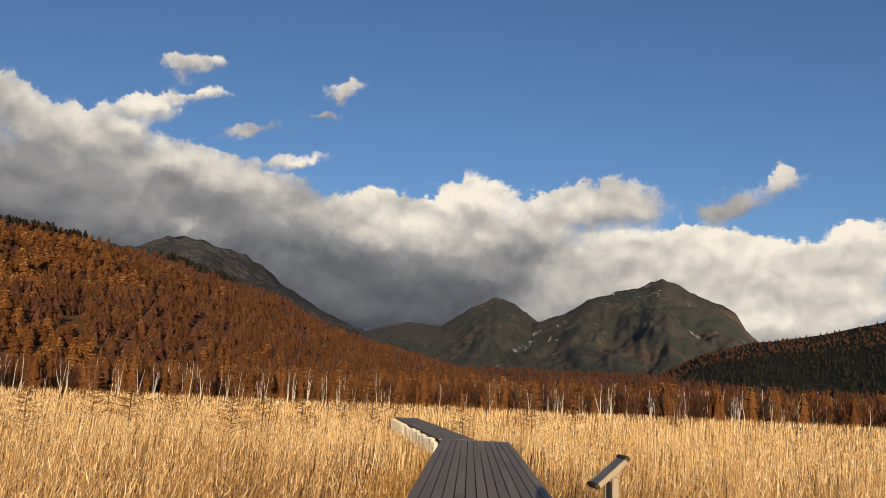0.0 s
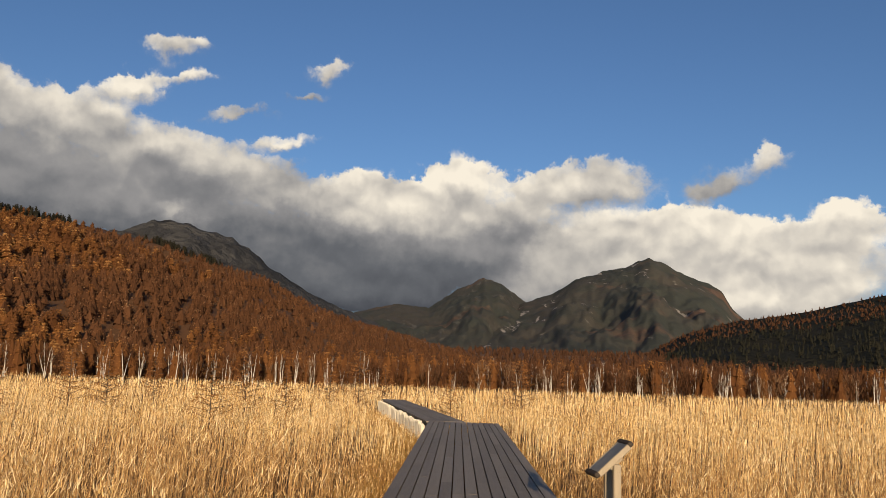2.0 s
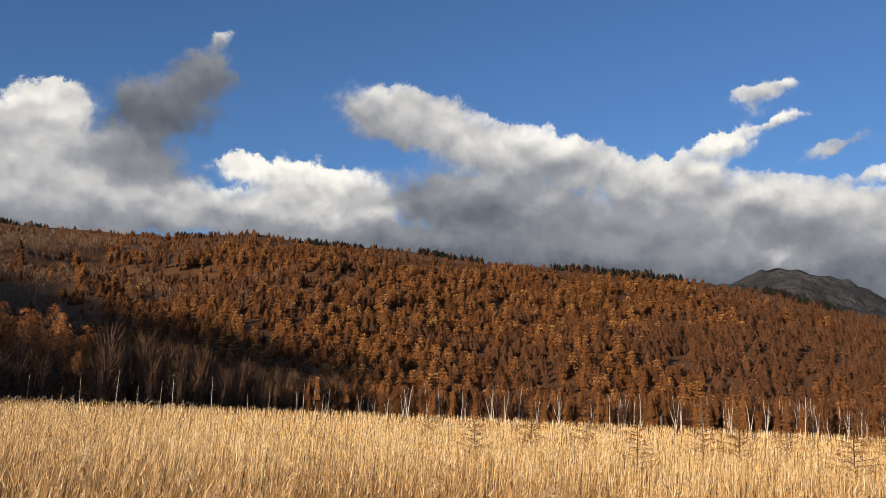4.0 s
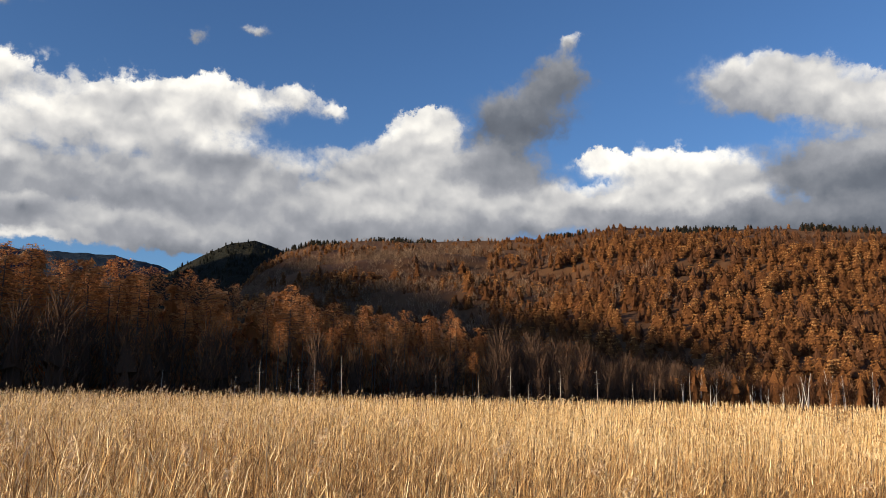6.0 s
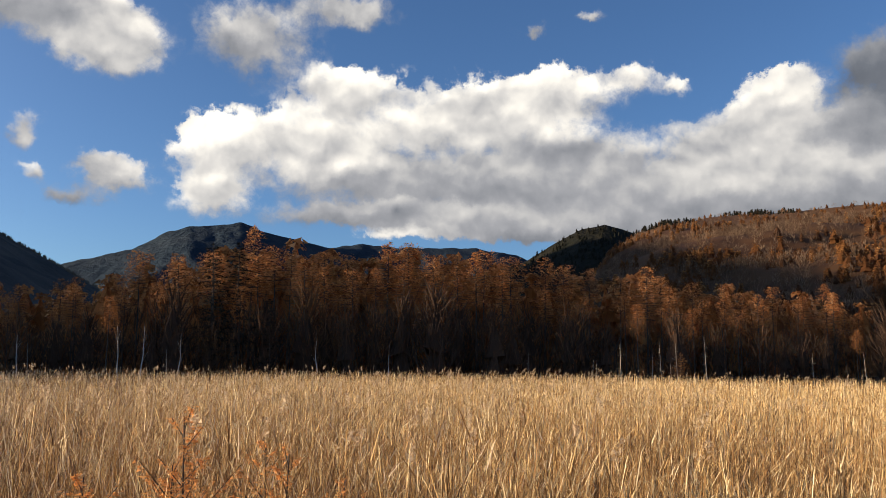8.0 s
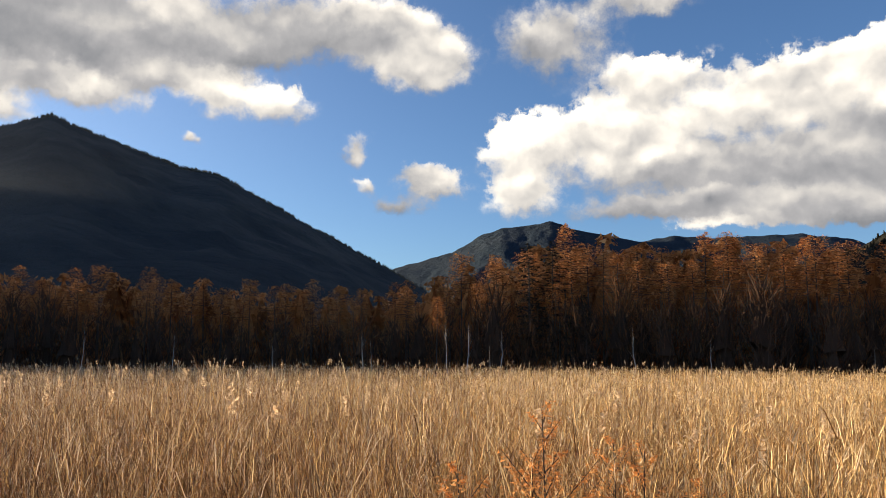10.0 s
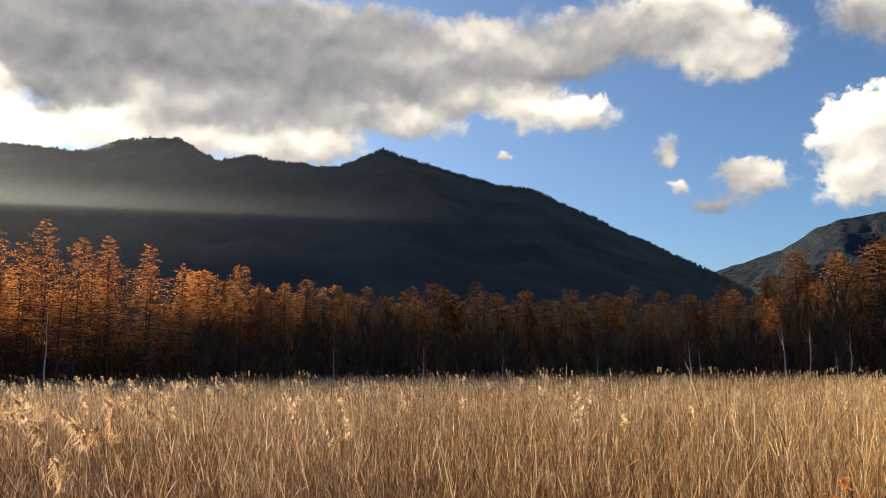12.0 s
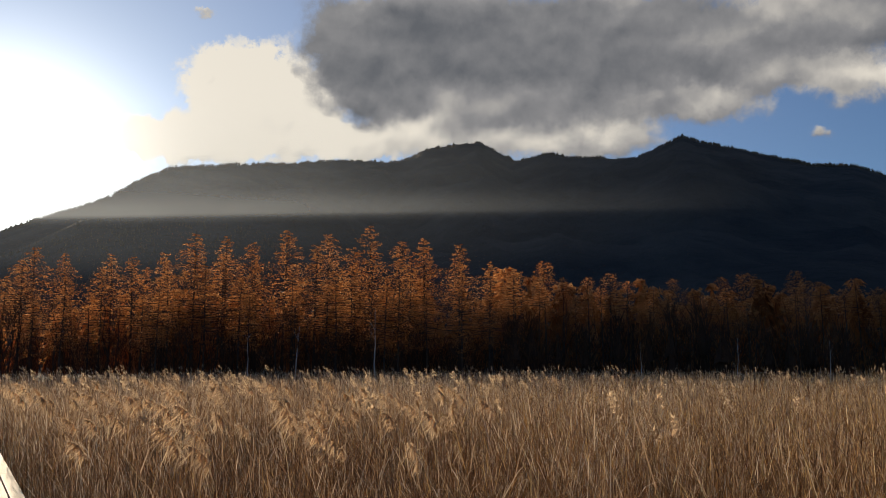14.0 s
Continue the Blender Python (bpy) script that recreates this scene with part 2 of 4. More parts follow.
# ---- materials ----
def surface(name, colour, rough=0.85, bump=0.0, bump_scale=20.0, through_light=0.0, spec=0.2, depth=0.02):
    """A material; colour is a function of the node builder that gives the base colour."""
    m = bpy.data.materials.new(name)
    m.use_nodes = True
    n = Nodes(m.node_tree)
    c = colour(n)
    nrm = {}
    if bump:
        co = n.put("ShaderNodeTexCoord", out=3)
        nrm = {"Normal": n.put("ShaderNodeBump", {"Strength": bump, "Distance": depth, "Height": n.noise(co, bump_scale, 6.0, 0.6)})}
    sh = n.put("ShaderNodeBsdfPrincipled", {"Base Color": c, "Roughness": rough, "Specular IOR Level": spec, **nrm})
    if through_light:
        t = n.put("ShaderNodeBsdfTranslucent", {"Color": c})
        sh = n.put("ShaderNodeMixShader", {0: through_light, 1: sh, 2: t})
    end = n.tree.nodes.new("ShaderNodeOutputMaterial")
    n.tree.links.new(sh, end.inputs[0])
    return m


def leafy(stops, patch=0.05):
    """Colours spread by island and by slow patches over the ground."""
    def colour(n):
        r = n.put("ShaderNodeNewGeometry", out=8)
        big = n.noise(n.put("ShaderNodeNewGeometry"), patch, 3.0)
        return n.ramp(n.math("ADD", n.math("MULTIPLY", r, 0.85), n.math("MULTIPLY_ADD", big, 0.9, -0.38)), stops)
    return colour


def tinted(stops):
    """Colours spread by the tint that each plant carries (lowered in crown hearts to paint shade), and a little by
    island.
    """
    def colour(n):
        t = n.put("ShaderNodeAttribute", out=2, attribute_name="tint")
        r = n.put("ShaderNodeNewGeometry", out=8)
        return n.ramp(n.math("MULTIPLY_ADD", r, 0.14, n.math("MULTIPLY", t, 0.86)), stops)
    return colour


def blotched(a, b, scale=0.4, fine=9.0, c=None):
    def colour(n):
        pos = n.put("ShaderNodeNewGeometry")
        base = n.mix(n.smooth(n.noise(pos, scale, 5.0), 0.35, 0.65), (*a, 1), (*b, 1))
        return n.mix(n.math("MULTIPLY", n.noise(pos, fine, 6.0, 0.7), 0.6), base, (*(c or a), 1))
    return colour


def objects_wood(a, b, grain=(2.0, 40.0, 40.0)):
    """Weathered wood, each piece a little different."""
    def colour(n):
        co = n.put("ShaderNodeTexCoord", out=3)
        stretched = n.vec("MULTIPLY", co, grain)
        g = n.noise(stretched, 1.0, 6.0, 0.65)
        rnd = n.put("ShaderNodeObjectInfo", out=5)
        return n.mix(n.math("ADD", n.math("MULTIPLY", g, 0.7), n.math("MULTIPLY", rnd, 0.35), clamp=True), (*a, 1), (*b, 1))
    return colour


REED = surface("dry_reed", leafy([(0.0, (0.13, 0.06, 0.022)), (0.25, (0.41, 0.222, 0.076)), (0.55, (0.78, 0.52, 0.22)), (0.88, (0.96, 0.78, 0.48))], 0.25), 0.6, through_light=0.18, spec=0.2)
REED_BROWN = surface("brown_reed", leafy([(0.0, (0.075, 0.037, 0.022)), (0.27, (0.29, 0.172, 0.098)), (0.58, (0.60, 0.42, 0.262)), (0.88, (0.86, 0.70, 0.51))], 0.25), 0.65, through_light=0.3, spec=0.1)
STALK = surface("reed_stalk", leafy([(0.0, (0.13, 0.06, 0.022)), (0.5, (0.36, 0.19, 0.07)), (1.0, (0.66, 0.43, 0.19))], 0.25), 0.6, spec=0.15)
PLUME = surface("reed_plume", leafy([(0.0, (0.5, 0.34, 0.2)), (1.0, (0.86, 0.68, 0.46))], 0.5), 0.7, through_light=0.55)
SEDGE = surface("short_grass", leafy([(0.0, (0.16, 0.08, 0.02)), (0.6, (0.33, 0.18, 0.05)), (1.0, (0.42, 0.29, 0.1))], 0.3), 0.7, through_light=0.2)
SOIL = surface("marsh_ground", blotched((0.11, 0.06, 0.024), (0.17, 0.1, 0.04), 0.05, 3.0, (0.06, 0.035, 0.016)), 0.95, 0.6, 6.0)
LITTER = surface("hill_ground", blotched((0.09, 0.04, 0.018), (0.15, 0.07, 0.025), 0.012, 0.2, (0.05, 0.025, 0.014)), 0.95, 0.8, 1.0)
# dark bare woods, tinted cooler to paint the haze before the slopes
DARKWOOD = surface("forested_slope", blotched((0.052, 0.056, 0.056), (0.10, 0.095, 0.085), 0.012, 0.06, (0.034, 0.038, 0.04)), 0.95, 1.0, 0.09, spec=0.05, depth=9.0)
# the blue of distant haze is mixed into this mountain's own colour
GAPHAZE = surface("haze_blue_mountain", blotched((0.022, 0.036, 0.052), (0.034, 0.046, 0.06), 0.004, 0.03, (0.02, 0.03, 0.04)), 0.95, 1.0, 0.03, spec=0.05, depth=25.0)
LARCH = surface("larch_needles", leafy([(0.0, (0.23, 0.085, 0.031)), (0.4, (0.52, 0.21, 0.066)), (0.8, (0.74, 0.35, 0.125)), (1.0, (0.84, 0.5, 0.23))], 0.12), 0.8, through_light=0.58, spec=0.05)
WOODLARCH = surface("larch_wood", tinted([(0.0, (0.09, 0.038, 0.017)), (0.35, (0.175, 0.074, 0.026)), (0.7, (0.30, 0.135, 0.042)), (1.0, (0.44, 0.24, 0.09))]), 0.9, through_light=0.3, spec=0.05)
WOODBROWN = surface("bare_wood", tinted([(0.0, (0.04, 0.02, 0.012)), (0.4, (0.078, 0.036, 0.019)), (0.75, (0.115, 0.052, 0.025)), (1.0, (0.19, 0.12, 0.07))]), 0.9, through_light=0.1, spec=0.05)
WOODRUST = surface("rust_wood", tinted([(0.0, (0.055, 0.026, 0.014)), (0.4, (0.105, 0.047, 0.022)), (0.75, (0.16, 0.07, 0.03)), (1.0, (0.25, 0.15, 0.085))]), 0.9, through_light=0.15, spec=0.05)
WOODGREY = surface("grey_tan_wood", tinted([(0.0, (0.075, 0.045, 0.028)), (0.5, (0.14, 0.088, 0.055)), (1.0, (0.24, 0.165, 0.11))]), 0.9, through_light=0.1, spec=0.05)
THICKET = surface("dark_thicket", tinted([(0.0, (0.06, 0.037, 0.025)), (0.7, (0.105, 0.062, 0.04)), (1.0, (0.18, 0.085, 0.035))]), 0.9, spec=0.05)
RIDGEWOOD = surface("grey_bare_wood", tinted([(0.0, (0.12, 0.104, 0.08)), (0.7, (0.16, 0.128, 0.092)), (1.0, (0.19, 0.125, 0.08))]), 0.9, spec=0.05)
# fir green taken near black, which also paints shade on knoll and east hill
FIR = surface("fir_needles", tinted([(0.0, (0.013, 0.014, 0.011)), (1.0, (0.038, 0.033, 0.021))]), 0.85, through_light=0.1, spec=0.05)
BARK = surface("dark_bark", blotched((0.065, 0.047, 0.037), (0.115, 0.088, 0.068), 1.5, 14.0, (0.05, 0.035, 0.03)), 0.9, 0.5, 20.0)
BIRCH = surface("birch_bark", blotched((0.62, 0.57, 0.5), (0.44, 0.39, 0.34), 1.2, 9.0, (0.6, 0.57, 0.5)), 0.7, 0.2, 20.0)
DEADWOOD = surface("bleached_dead_wood", blotched((0.42, 0.36, 0.29), (0.3, 0.25, 0.2), 1.2, 9.0, (0.5, 0.45, 0.38)), 0.8, 0.2, 20.0)
TWIG = surface("twigs", leafy([(0.0, (0.075, 0.038, 0.023)), (1.0, (0.16, 0.092, 0.055))]), 0.9)
PLANK = surface("grey_planks", objects_wood((0.12, 0.1, 0.082), (0.31, 0.262, 0.21)), 0.7, 0.5, 30.0, spec=0.25)
PALEWOOD = surface("pale_wood", objects_wood((0.36, 0.28, 0.18), (0.62, 0.52, 0.37), (30.0, 30.0, 3.0)), 0.8, 0.4, 30.0)
STAKEWOOD = surface("bleached_stakes", objects_wood((0.52, 0.46, 0.36), (0.8, 0.74, 0.62), (30.0, 30.0, 3.0)), 0.8, 0.4, 30.0)
SIGNWOOD = surface("sign_wood", objects_wood((0.2, 0.16, 0.115), (0.44, 0.37, 0.27), (30.0, 30.0, 3.0)), 0.8, 0.4, 30.0)
CAPWOOD = surface("dark_cap_wood", objects_wood((0.03, 0.025, 0.02), (0.08, 0.06, 0.045)), 0.8, 0.4, 30.0)
SIGNFACE = surface("faded_sign_board", blotched((0.16, 0.16, 0.15), (0.24, 0.23, 0.2), 3.0, 20.0, (0.1, 0.1, 0.1)), 0.5, 0.1)


def far_slope(n, slides=1.0):
    """Dark green-brown scrub, red-brown grass, and pale slides that run down the fall line."""
    pos = n.put("ShaderNodeNewGeometry")
    scrub = n.mix(n.smooth(n.noise(pos, 0.0035, 6.0, 0.6), 0.4, 0.62), (0.056, 0.06, 0.05, 1), (0.084, 0.074, 0.06, 1))
    red = n.mix(n.smooth(n.noise(n.vec("ADD", pos, (900, 0, 0)), 0.0026, 7.0, 0.62), 0.56, 0.66), scrub, (0.15, 0.092, 0.064, 1))
    bent = n.vec("ADD", pos, n.vec("MULTIPLY", n.noise(pos, 0.006, 3.0, 0.5, out=1), (90, 0, 0)))
    run = n.noise(n.vec("MULTIPLY", bent, (1.0, 0.1, 0.08)), 0.045, 3.0, 0.5)
    slide = n.math("MULTIPLY", n.math("MULTIPLY", n.smooth(run, 0.6, 0.64), slides), n.smooth(n.noise(pos, 0.0045, 3.0), 0.5, 0.58))
    speck = n.math("MULTIPLY", n.noise(pos, 0.05, 6.0, 0.7), 0.45)
    return n.mix(speck, n.mix(slide, red, (0.42, 0.37, 0.32, 1)), (0.036, 0.04, 0.037, 1))


FARROCK = surface("bare_mountain", far_slope, 0.95, 0.5, 0.03, spec=0.05, depth=15.0)
CONEROCK = surface("scrub_mountain", lambda n: far_slope(n, 0.15), 0.95, 0.5, 0.03, spec=0.05, depth=15.0)
GREYROCK = surface("grey_mountain_rock", blotched((0.05, 0.05, 0.05), (0.095, 0.092, 0.088), 0.006, 0.04, (0.03, 0.03, 0.03)), 0.95, 1.0, 0.03, spec=0.05, depth=22.0)
# near-black ground: the shade on the east hill and the knoll is put into its colour
SHADE_SLOPE = surface("shade_dark_slope", blotched((0.015, 0.017, 0.013), (0.03, 0.026, 0.018), 0.01, 0.1, (0.011, 0.013, 0.01)), 0.95, 1.0, 0.1, spec=0.05, depth=6.0)


# ---- helpers for meshes ----
def mesh_from(name, verts, faces, material, tint=None):
    """A mesh from arrays: verts (n, 3); faces (m, 3) triangles or (m, 4) quads."""
    me = bpy.data.meshes.new(name)
    verts, faces = np.asarray(verts, np.float32), np.asarray(faces, np.int32)
    k = faces.shape[1]
    me.vertices.add(len(verts))
    me.vertices.foreach_set("co", verts.ravel())
    me.loops.add(faces.size)
    me.loops.foreach_set("vertex_index", faces.ravel())
    me.polygons.add(len(faces))
    me.polygons.foreach_set("loop_start", np.arange(0, faces.size, k, dtype=np.int32))
    if tint is not None:
        me.attributes.new("tint", "FLOAT", "POINT").data.foreach_set("value", np.asarray(tint, np.float32))
    me.materials.append(material)
    me.update(calc_edges=True)
    me.validate()
    return me


def part(name, bm, material, parent, label=""):
    me = bpy.data.meshes.new(name)
    bm.to_mesh(me)
    bm.free()
    me.materials.append(material)
    ob = new(name, me)
    ob.parent = parent
    return tagged(ob, label)


def box(size, centre=(0, 0, 0), bevel=0.0):
    bm = bmesh.new()
    bmesh.ops.create_cube(bm, size=1.0, matrix=Matrix.Translation(centre) @ Matrix.Diagonal((*size, 1)))
    if bevel:
        bmesh.ops.bevel(bm, geom=bm.edges[:], offset=bevel, segments=1, affect="EDGES")
    return bm


class Soup:
    """Gathers triangles of one mesh."""

    def __init__(self):
        self.v, self.f, self.n = [], [], 0

    def add(self, v, f):
        v, f = np.asarray(v, float), np.asarray(f, int)
        self.v.append(v)
        self.f.append(f + self.n)
        self.n += len(v)

    def limb(self, a, b, ra, rb, sides=5):
        """A tapered limb from a to b."""
        a, b = np.asarray(a, float), np.asarray(b, float)
        d = b - a
        d = d / (np.linalg.norm(d) + 1e-9)
        s = np.cross(d, (0.31, 0.17, 0.93) if abs(d[2]) < 0.9 else (1, 0, 0))
        s /= np.linalg.norm(s)
        u = np.cross(d, s)
        ang = np.arange(sides) * 2 * np.pi / sides
        ring = np.cos(ang)[:, None] * s + np.sin(ang)[:, None] * u
        i = np.arange(sides)
        j = (i + 1) % sides
        self.add(np.r_[a + ring * ra, b + ring * rb], np.r_[np.c_[i, j, j + sides], np.c_[i, j + sides, i + sides]])

    def leaves(self, centres, size, rng, stretch=1.0):
        """Small random triangles round the centres."""
        k = len(centres)
        d = rng.normal(size=(k, 3, 3)) * np.asarray(size).reshape(-1, 1, 1) * np.array([1, 1, 0.55 * stretch])
        self.add((np.asarray(centres)[:, None, :] + d).reshape(-1, 3), np.arange(3 * k).reshape(-1, 3))

    def mesh(self, name, material, tint=None):
        return mesh_from(name, np.concatenate(self.v), np.concatenate(self.f), material, tint)


# ---- the ground: one sheet to the horizon, falling a little towards the north ----
def ground_z(x, y):
    return -0.0075 * np.clip(np.asarray(y) - 12.0, 0, 130)


def build_ground():
    rings = np.r_[0, np.geomspace(3, 4900, 60)]
    a = np.linspace(0, 2 * np.pi, 97)[:-1]
    r, t = np.meshgrid(rings, a, indexing="ij")
    x, y = -np.sin(t) * r, np.cos(t) * r
    rng = np.random.default_rng(3)
    z = ground_z(x, y) + rng.normal(size=x.shape) * 0.03 * (r > 3) * (r < 300)
    nr, na = r.shape
    i, j = np.meshgrid(np.arange(nr - 1), np.arange(na), indexing="ij")
    q = np.stack([i * na + j, (i + 1) * na + j, (i + 1) * na + (j + 1) % na, i * na + (j + 1) % na], -1).reshape(-1, 4)
    tagged(new("ground", mesh_from("ground", np.stack([x, y, z], -1).reshape(-1, 3), q, SOIL)), "flat brown marsh ground under dry reeds", "ground", kind="structure")


build_ground()


# ---- hills and mountains ----
def fbm(x, y, z=0.0, octaves=4):
    return noise.fractal(Vector((x, y, z)), 1.0, 2.0, octaves)


class Hill:
    """A ridge over bearings, with a slope down to the marsh in front and one behind."""

    def __init__(self, ridge, foot, power=1.2, rough=0.05, gully=60.0, seed=0.0, cols=150, rows=34):
        self.az = [p[0] for p in ridge]
        self.d = [p[1] for p in ridge]
        self.el = [p[2] for p in ridge]
        self.foot, self.power, self.rough, self.gully, self.seed = foot, power, rough, gully, seed
        self.cols, self.rows = cols, rows
        if self.az[0] > self.az[-1]:
            self.az, self.d, self.el = self.az[::-1], self.d[::-1], self.el[::-1]

    def place(self, az, s):
        """The point at a bearing; s from 0 at the foot to 1 on the ridge and 1.5 behind it."""
        d, el = np.interp(az, self.az, self.d), np.interp(az, self.az, self.el)
        top = EYE + d * math.tan(radians(el))
        dist = self.foot + (d - self.foot) * s
        c = min(s, 2.0 - s) if s > 1 else s
        h = top * max(c, 0.0) ** self.power
        a = radians(az)
        x, y = -math.sin(a) * dist, math.cos(a) * dist
        # on the great mountains the gullies run down the fall line
        u, w = (a * d, dist * 0.3) if self.foot >= 1000 else (x, y)
        n1 = fbm(u / self.gully, w / self.gully, self.seed, 6)
        n2 = fbm(u / self.gully * 4, w / self.gully * 4, self.seed + 5)
        h += top * self.rough * (n1 * math.sin(math.pi * min(max(c, 0.0), 1)) * 1.6 + n2 * 0.25 * min(c * 4, 1))
        return x, y, h - 1.5

    def build(self, name, material, label):
        v = []
        ss = np.r_[np.linspace(0, 1, self.rows), 1.12, 1.3, 1.6]
        for az in np.linspace(self.az[0], self.az[-1], self.cols):
            v += [self.place(az, s) for s in ss]
        nr = len(ss)
        i, j = np.meshgrid(np.arange(self.cols - 1), np.arange(nr - 1), indexing="ij")
        q = np.stack([i * nr + j, i * nr + j + 1, (i + 1) * nr + j + 1, (i + 1) * nr + j], -1).reshape(-1, 4)
        me = mesh_from(name, v, q, material)
        me.shade_smooth()
        return tagged(new(name, me), label, "mountain", kind="structure")


WESTHILL = Hill([(84, 740, 1.0), (81, 750, 4.5), (78.6, 760, 7.8), (76.6, 760, 9.0), (75, 760, 9.5), (71, 760, 9.9), (62.4, 740, 10.1), (57, 720, 10.3), (54, 720, 10.9), (48.5, 700, 10.5), (41, 660, 10.3),
                 (37.4, 640, 9.8), (30, 600, 9.4), (24, 570, 8.8), (18.6, 540, 8.0), (14.9, 520, 6.9), (11, 500, 6.0), (8.6, 490, 4.7), (5, 470, 3.5), (1.4, 450, 2.6),
                 (-3, 430, 1.5), (-8, 420, 0.7), (-14, 420, 0.2)], 190, 1.1, 0.05, 90, 1.0, 200, 40)
KNOB = Hill([(92, 1000, 5), (84.7, 1000, 7.0), (82.8, 990, 8.1), (80.6, 980, 9.3), (78.9, 980, 9.6), (77.7, 980, 9.2), (74, 990, 8.0), (70, 1000, 6)], 620, 1.0, 0.04, 120, 2.0, 60, 20)
SOUTHRIDGE = Hill([(210, 760, 4), (196, 720, 5), (183.3, 872, 7.9), (180.2, 872, 9.3), (177, 872, 10.6), (175.6, 875, 11.7), (173.5, 905, 12.7), (169.8, 980, 13.2), (166, 1200, 13.5),
                   (162, 1640, 13.9), (158, 1880, 13.8), (155.6, 1850, 14.8), (152, 1700, 15.2), (149.6, 1560, 13.9), (147.2, 1450, 14.3), (143.6, 1320, 13.8), (141, 1300, 13.9),
                   (138, 1270, 15.0), (135.5, 1250, 14.2), (130, 1210, 12.5), (127.3, 1220, 12.1), (120.5, 1260, 8.65), (115.6, 1300, 6.1), (112, 1330, 4)], 260, 1.05, 0.05, 150, 3.0, 240, 40)
NEARHILL = Hill([(200, 510, 5), (183, 520, 6.6), (178.6, 520, 9.3), (173.4, 520, 9.7), (169, 520, 9.6), (166.8, 520, 8.7), (165, 520, 6.8), (160, 520, 3)], 230, 1.1, 0.04, 60, 4.0, 80, 24)
GAPMOUNT = Hill([(118, 2600, 4.5), (115.3, 2600, 6.1), (111.1, 2600, 7.3), (109, 2600, 8.5), (107.5, 2600, 9.0), (106, 2600, 9.1), (104.2, 2600, 9.4), (102.8, 2600, 8.9),
                 (98.3, 2700, 7.9), (95.9, 2700, 8.2), (93.5, 2700, 8.0), (88, 2700, 8.0), (85, 2700, 7.5), (82, 2700, 6)], 1400, 1.0, 0.045, 170, 5.0, 180, 44)
CLOUDPEAK = Hill([(26, 2300, 7), (20.2, 2300, 8.6), (18.7, 2300, 9.3), (17, 2300, 9.3), (15, 2300, 8.8), (13.6, 2300, 8.5), (12.2, 2300, 7.7), (11.2, 2300, 6.8), (8, 2300, 5), (3, 2300, 3)],
                 1100, 1.0, 0.09, 130, 6.0, 140, 44)
FARCONE = Hill([(8, 3600, 3.2), (4.2, 3600, 4.1), (2.3, 3600, 4.6), (-0.1, 3600, 4.4), (-2, 3600, 5.7), (-3.9, 3600, 6.6), (-5.1, 3600, 6.25), (-6.7, 3600, 5.1), (-9, 3600, 3.6), (-14, 3600, 2)],
               1500, 1.1, 0.06, 140, 7.0, 200, 70)
FARPEAK = Hill([(-2, 3300, 2.6), (-6.75, 3300, 5.0), (-8.7, 3300, 5.6), (-10.2, 3300, 6.6), (-12.1, 3300, 7.2), (-13.6, 3300, 7.5), (-14.5, 3300, 7.95), (-15.2, 3300, 8.15), (-16.2, 3300, 7.75),
                (-17.7, 3300, 6.9), (-19.2, 3300, 6.35), (-19.9, 3300, 5.9), (-20.5, 3300, 4.8), (-21.3, 3300, 4.0), (-24, 3300, 3.2), (-30, 3300, 2.5), (-40, 3300, 2)], 1000, 1.25, 0.06, 160, 8.0, 280, 90)
EASTHILL = Hill([(-11, 1050, 0.3), (-15.1, 1050, 1.8), (-17.7, 1050, 3.2), (-20.8, 1050, 4.0), (-24.9, 1050, 4.6), (-28.6, 1050, 5.5), (-34, 1050, 6.4), (-42, 1050, 7)], 480, 1.0, 0.04, 130, 9.0, 90, 24)
NORTHRISE = Hill([(14, 900, 1.0), (4, 900, 1.6), (-6, 900, 1.7), (-14, 900, 1.7), (-22, 900, 1.4), (-34, 900, 1.2)], 230, 1.0, 0.06, 110, 10.0, 90, 20)
WESTHILL.build("west_hill", LITTER, "long hill under orange larch and brown woods")
# the sun reaches this knoll; its shade is only in the dark colours
KNOB.build("dark_knoll", SHADE_SLOPE, "rounded forested knoll behind the larch hill, coloured dark for shade")
SOUTHRIDGE.build("south_mountain", DARKWOOD, "high dark forested mountain ridge in shade")
NEARHILL.build("south_foothill", DARKWOOD, "low dark forested foothill before the ridge")
GAPMOUNT.build("gap_mountain", GAPHAZE, "distant mountain tinted haze blue behind the valley gap")
CLOUDPEAK.build("cloud_peak", GREYROCK, "grey mountain top under the cloud sheet")
FARCONE.build("far_cone", CONEROCK, "small dark cone-shaped mountain far off")
FARPEAK.build("far_peak", FARROCK, "broad dark mountain with pale slide scars")
EASTHILL.build("east_hill", SHADE_SLOPE, "forested hill coloured dark as if under cloud shadow")
NORTHRISE.build("north_rise", LITTER, "low wooded rise at the foot of the mountains")


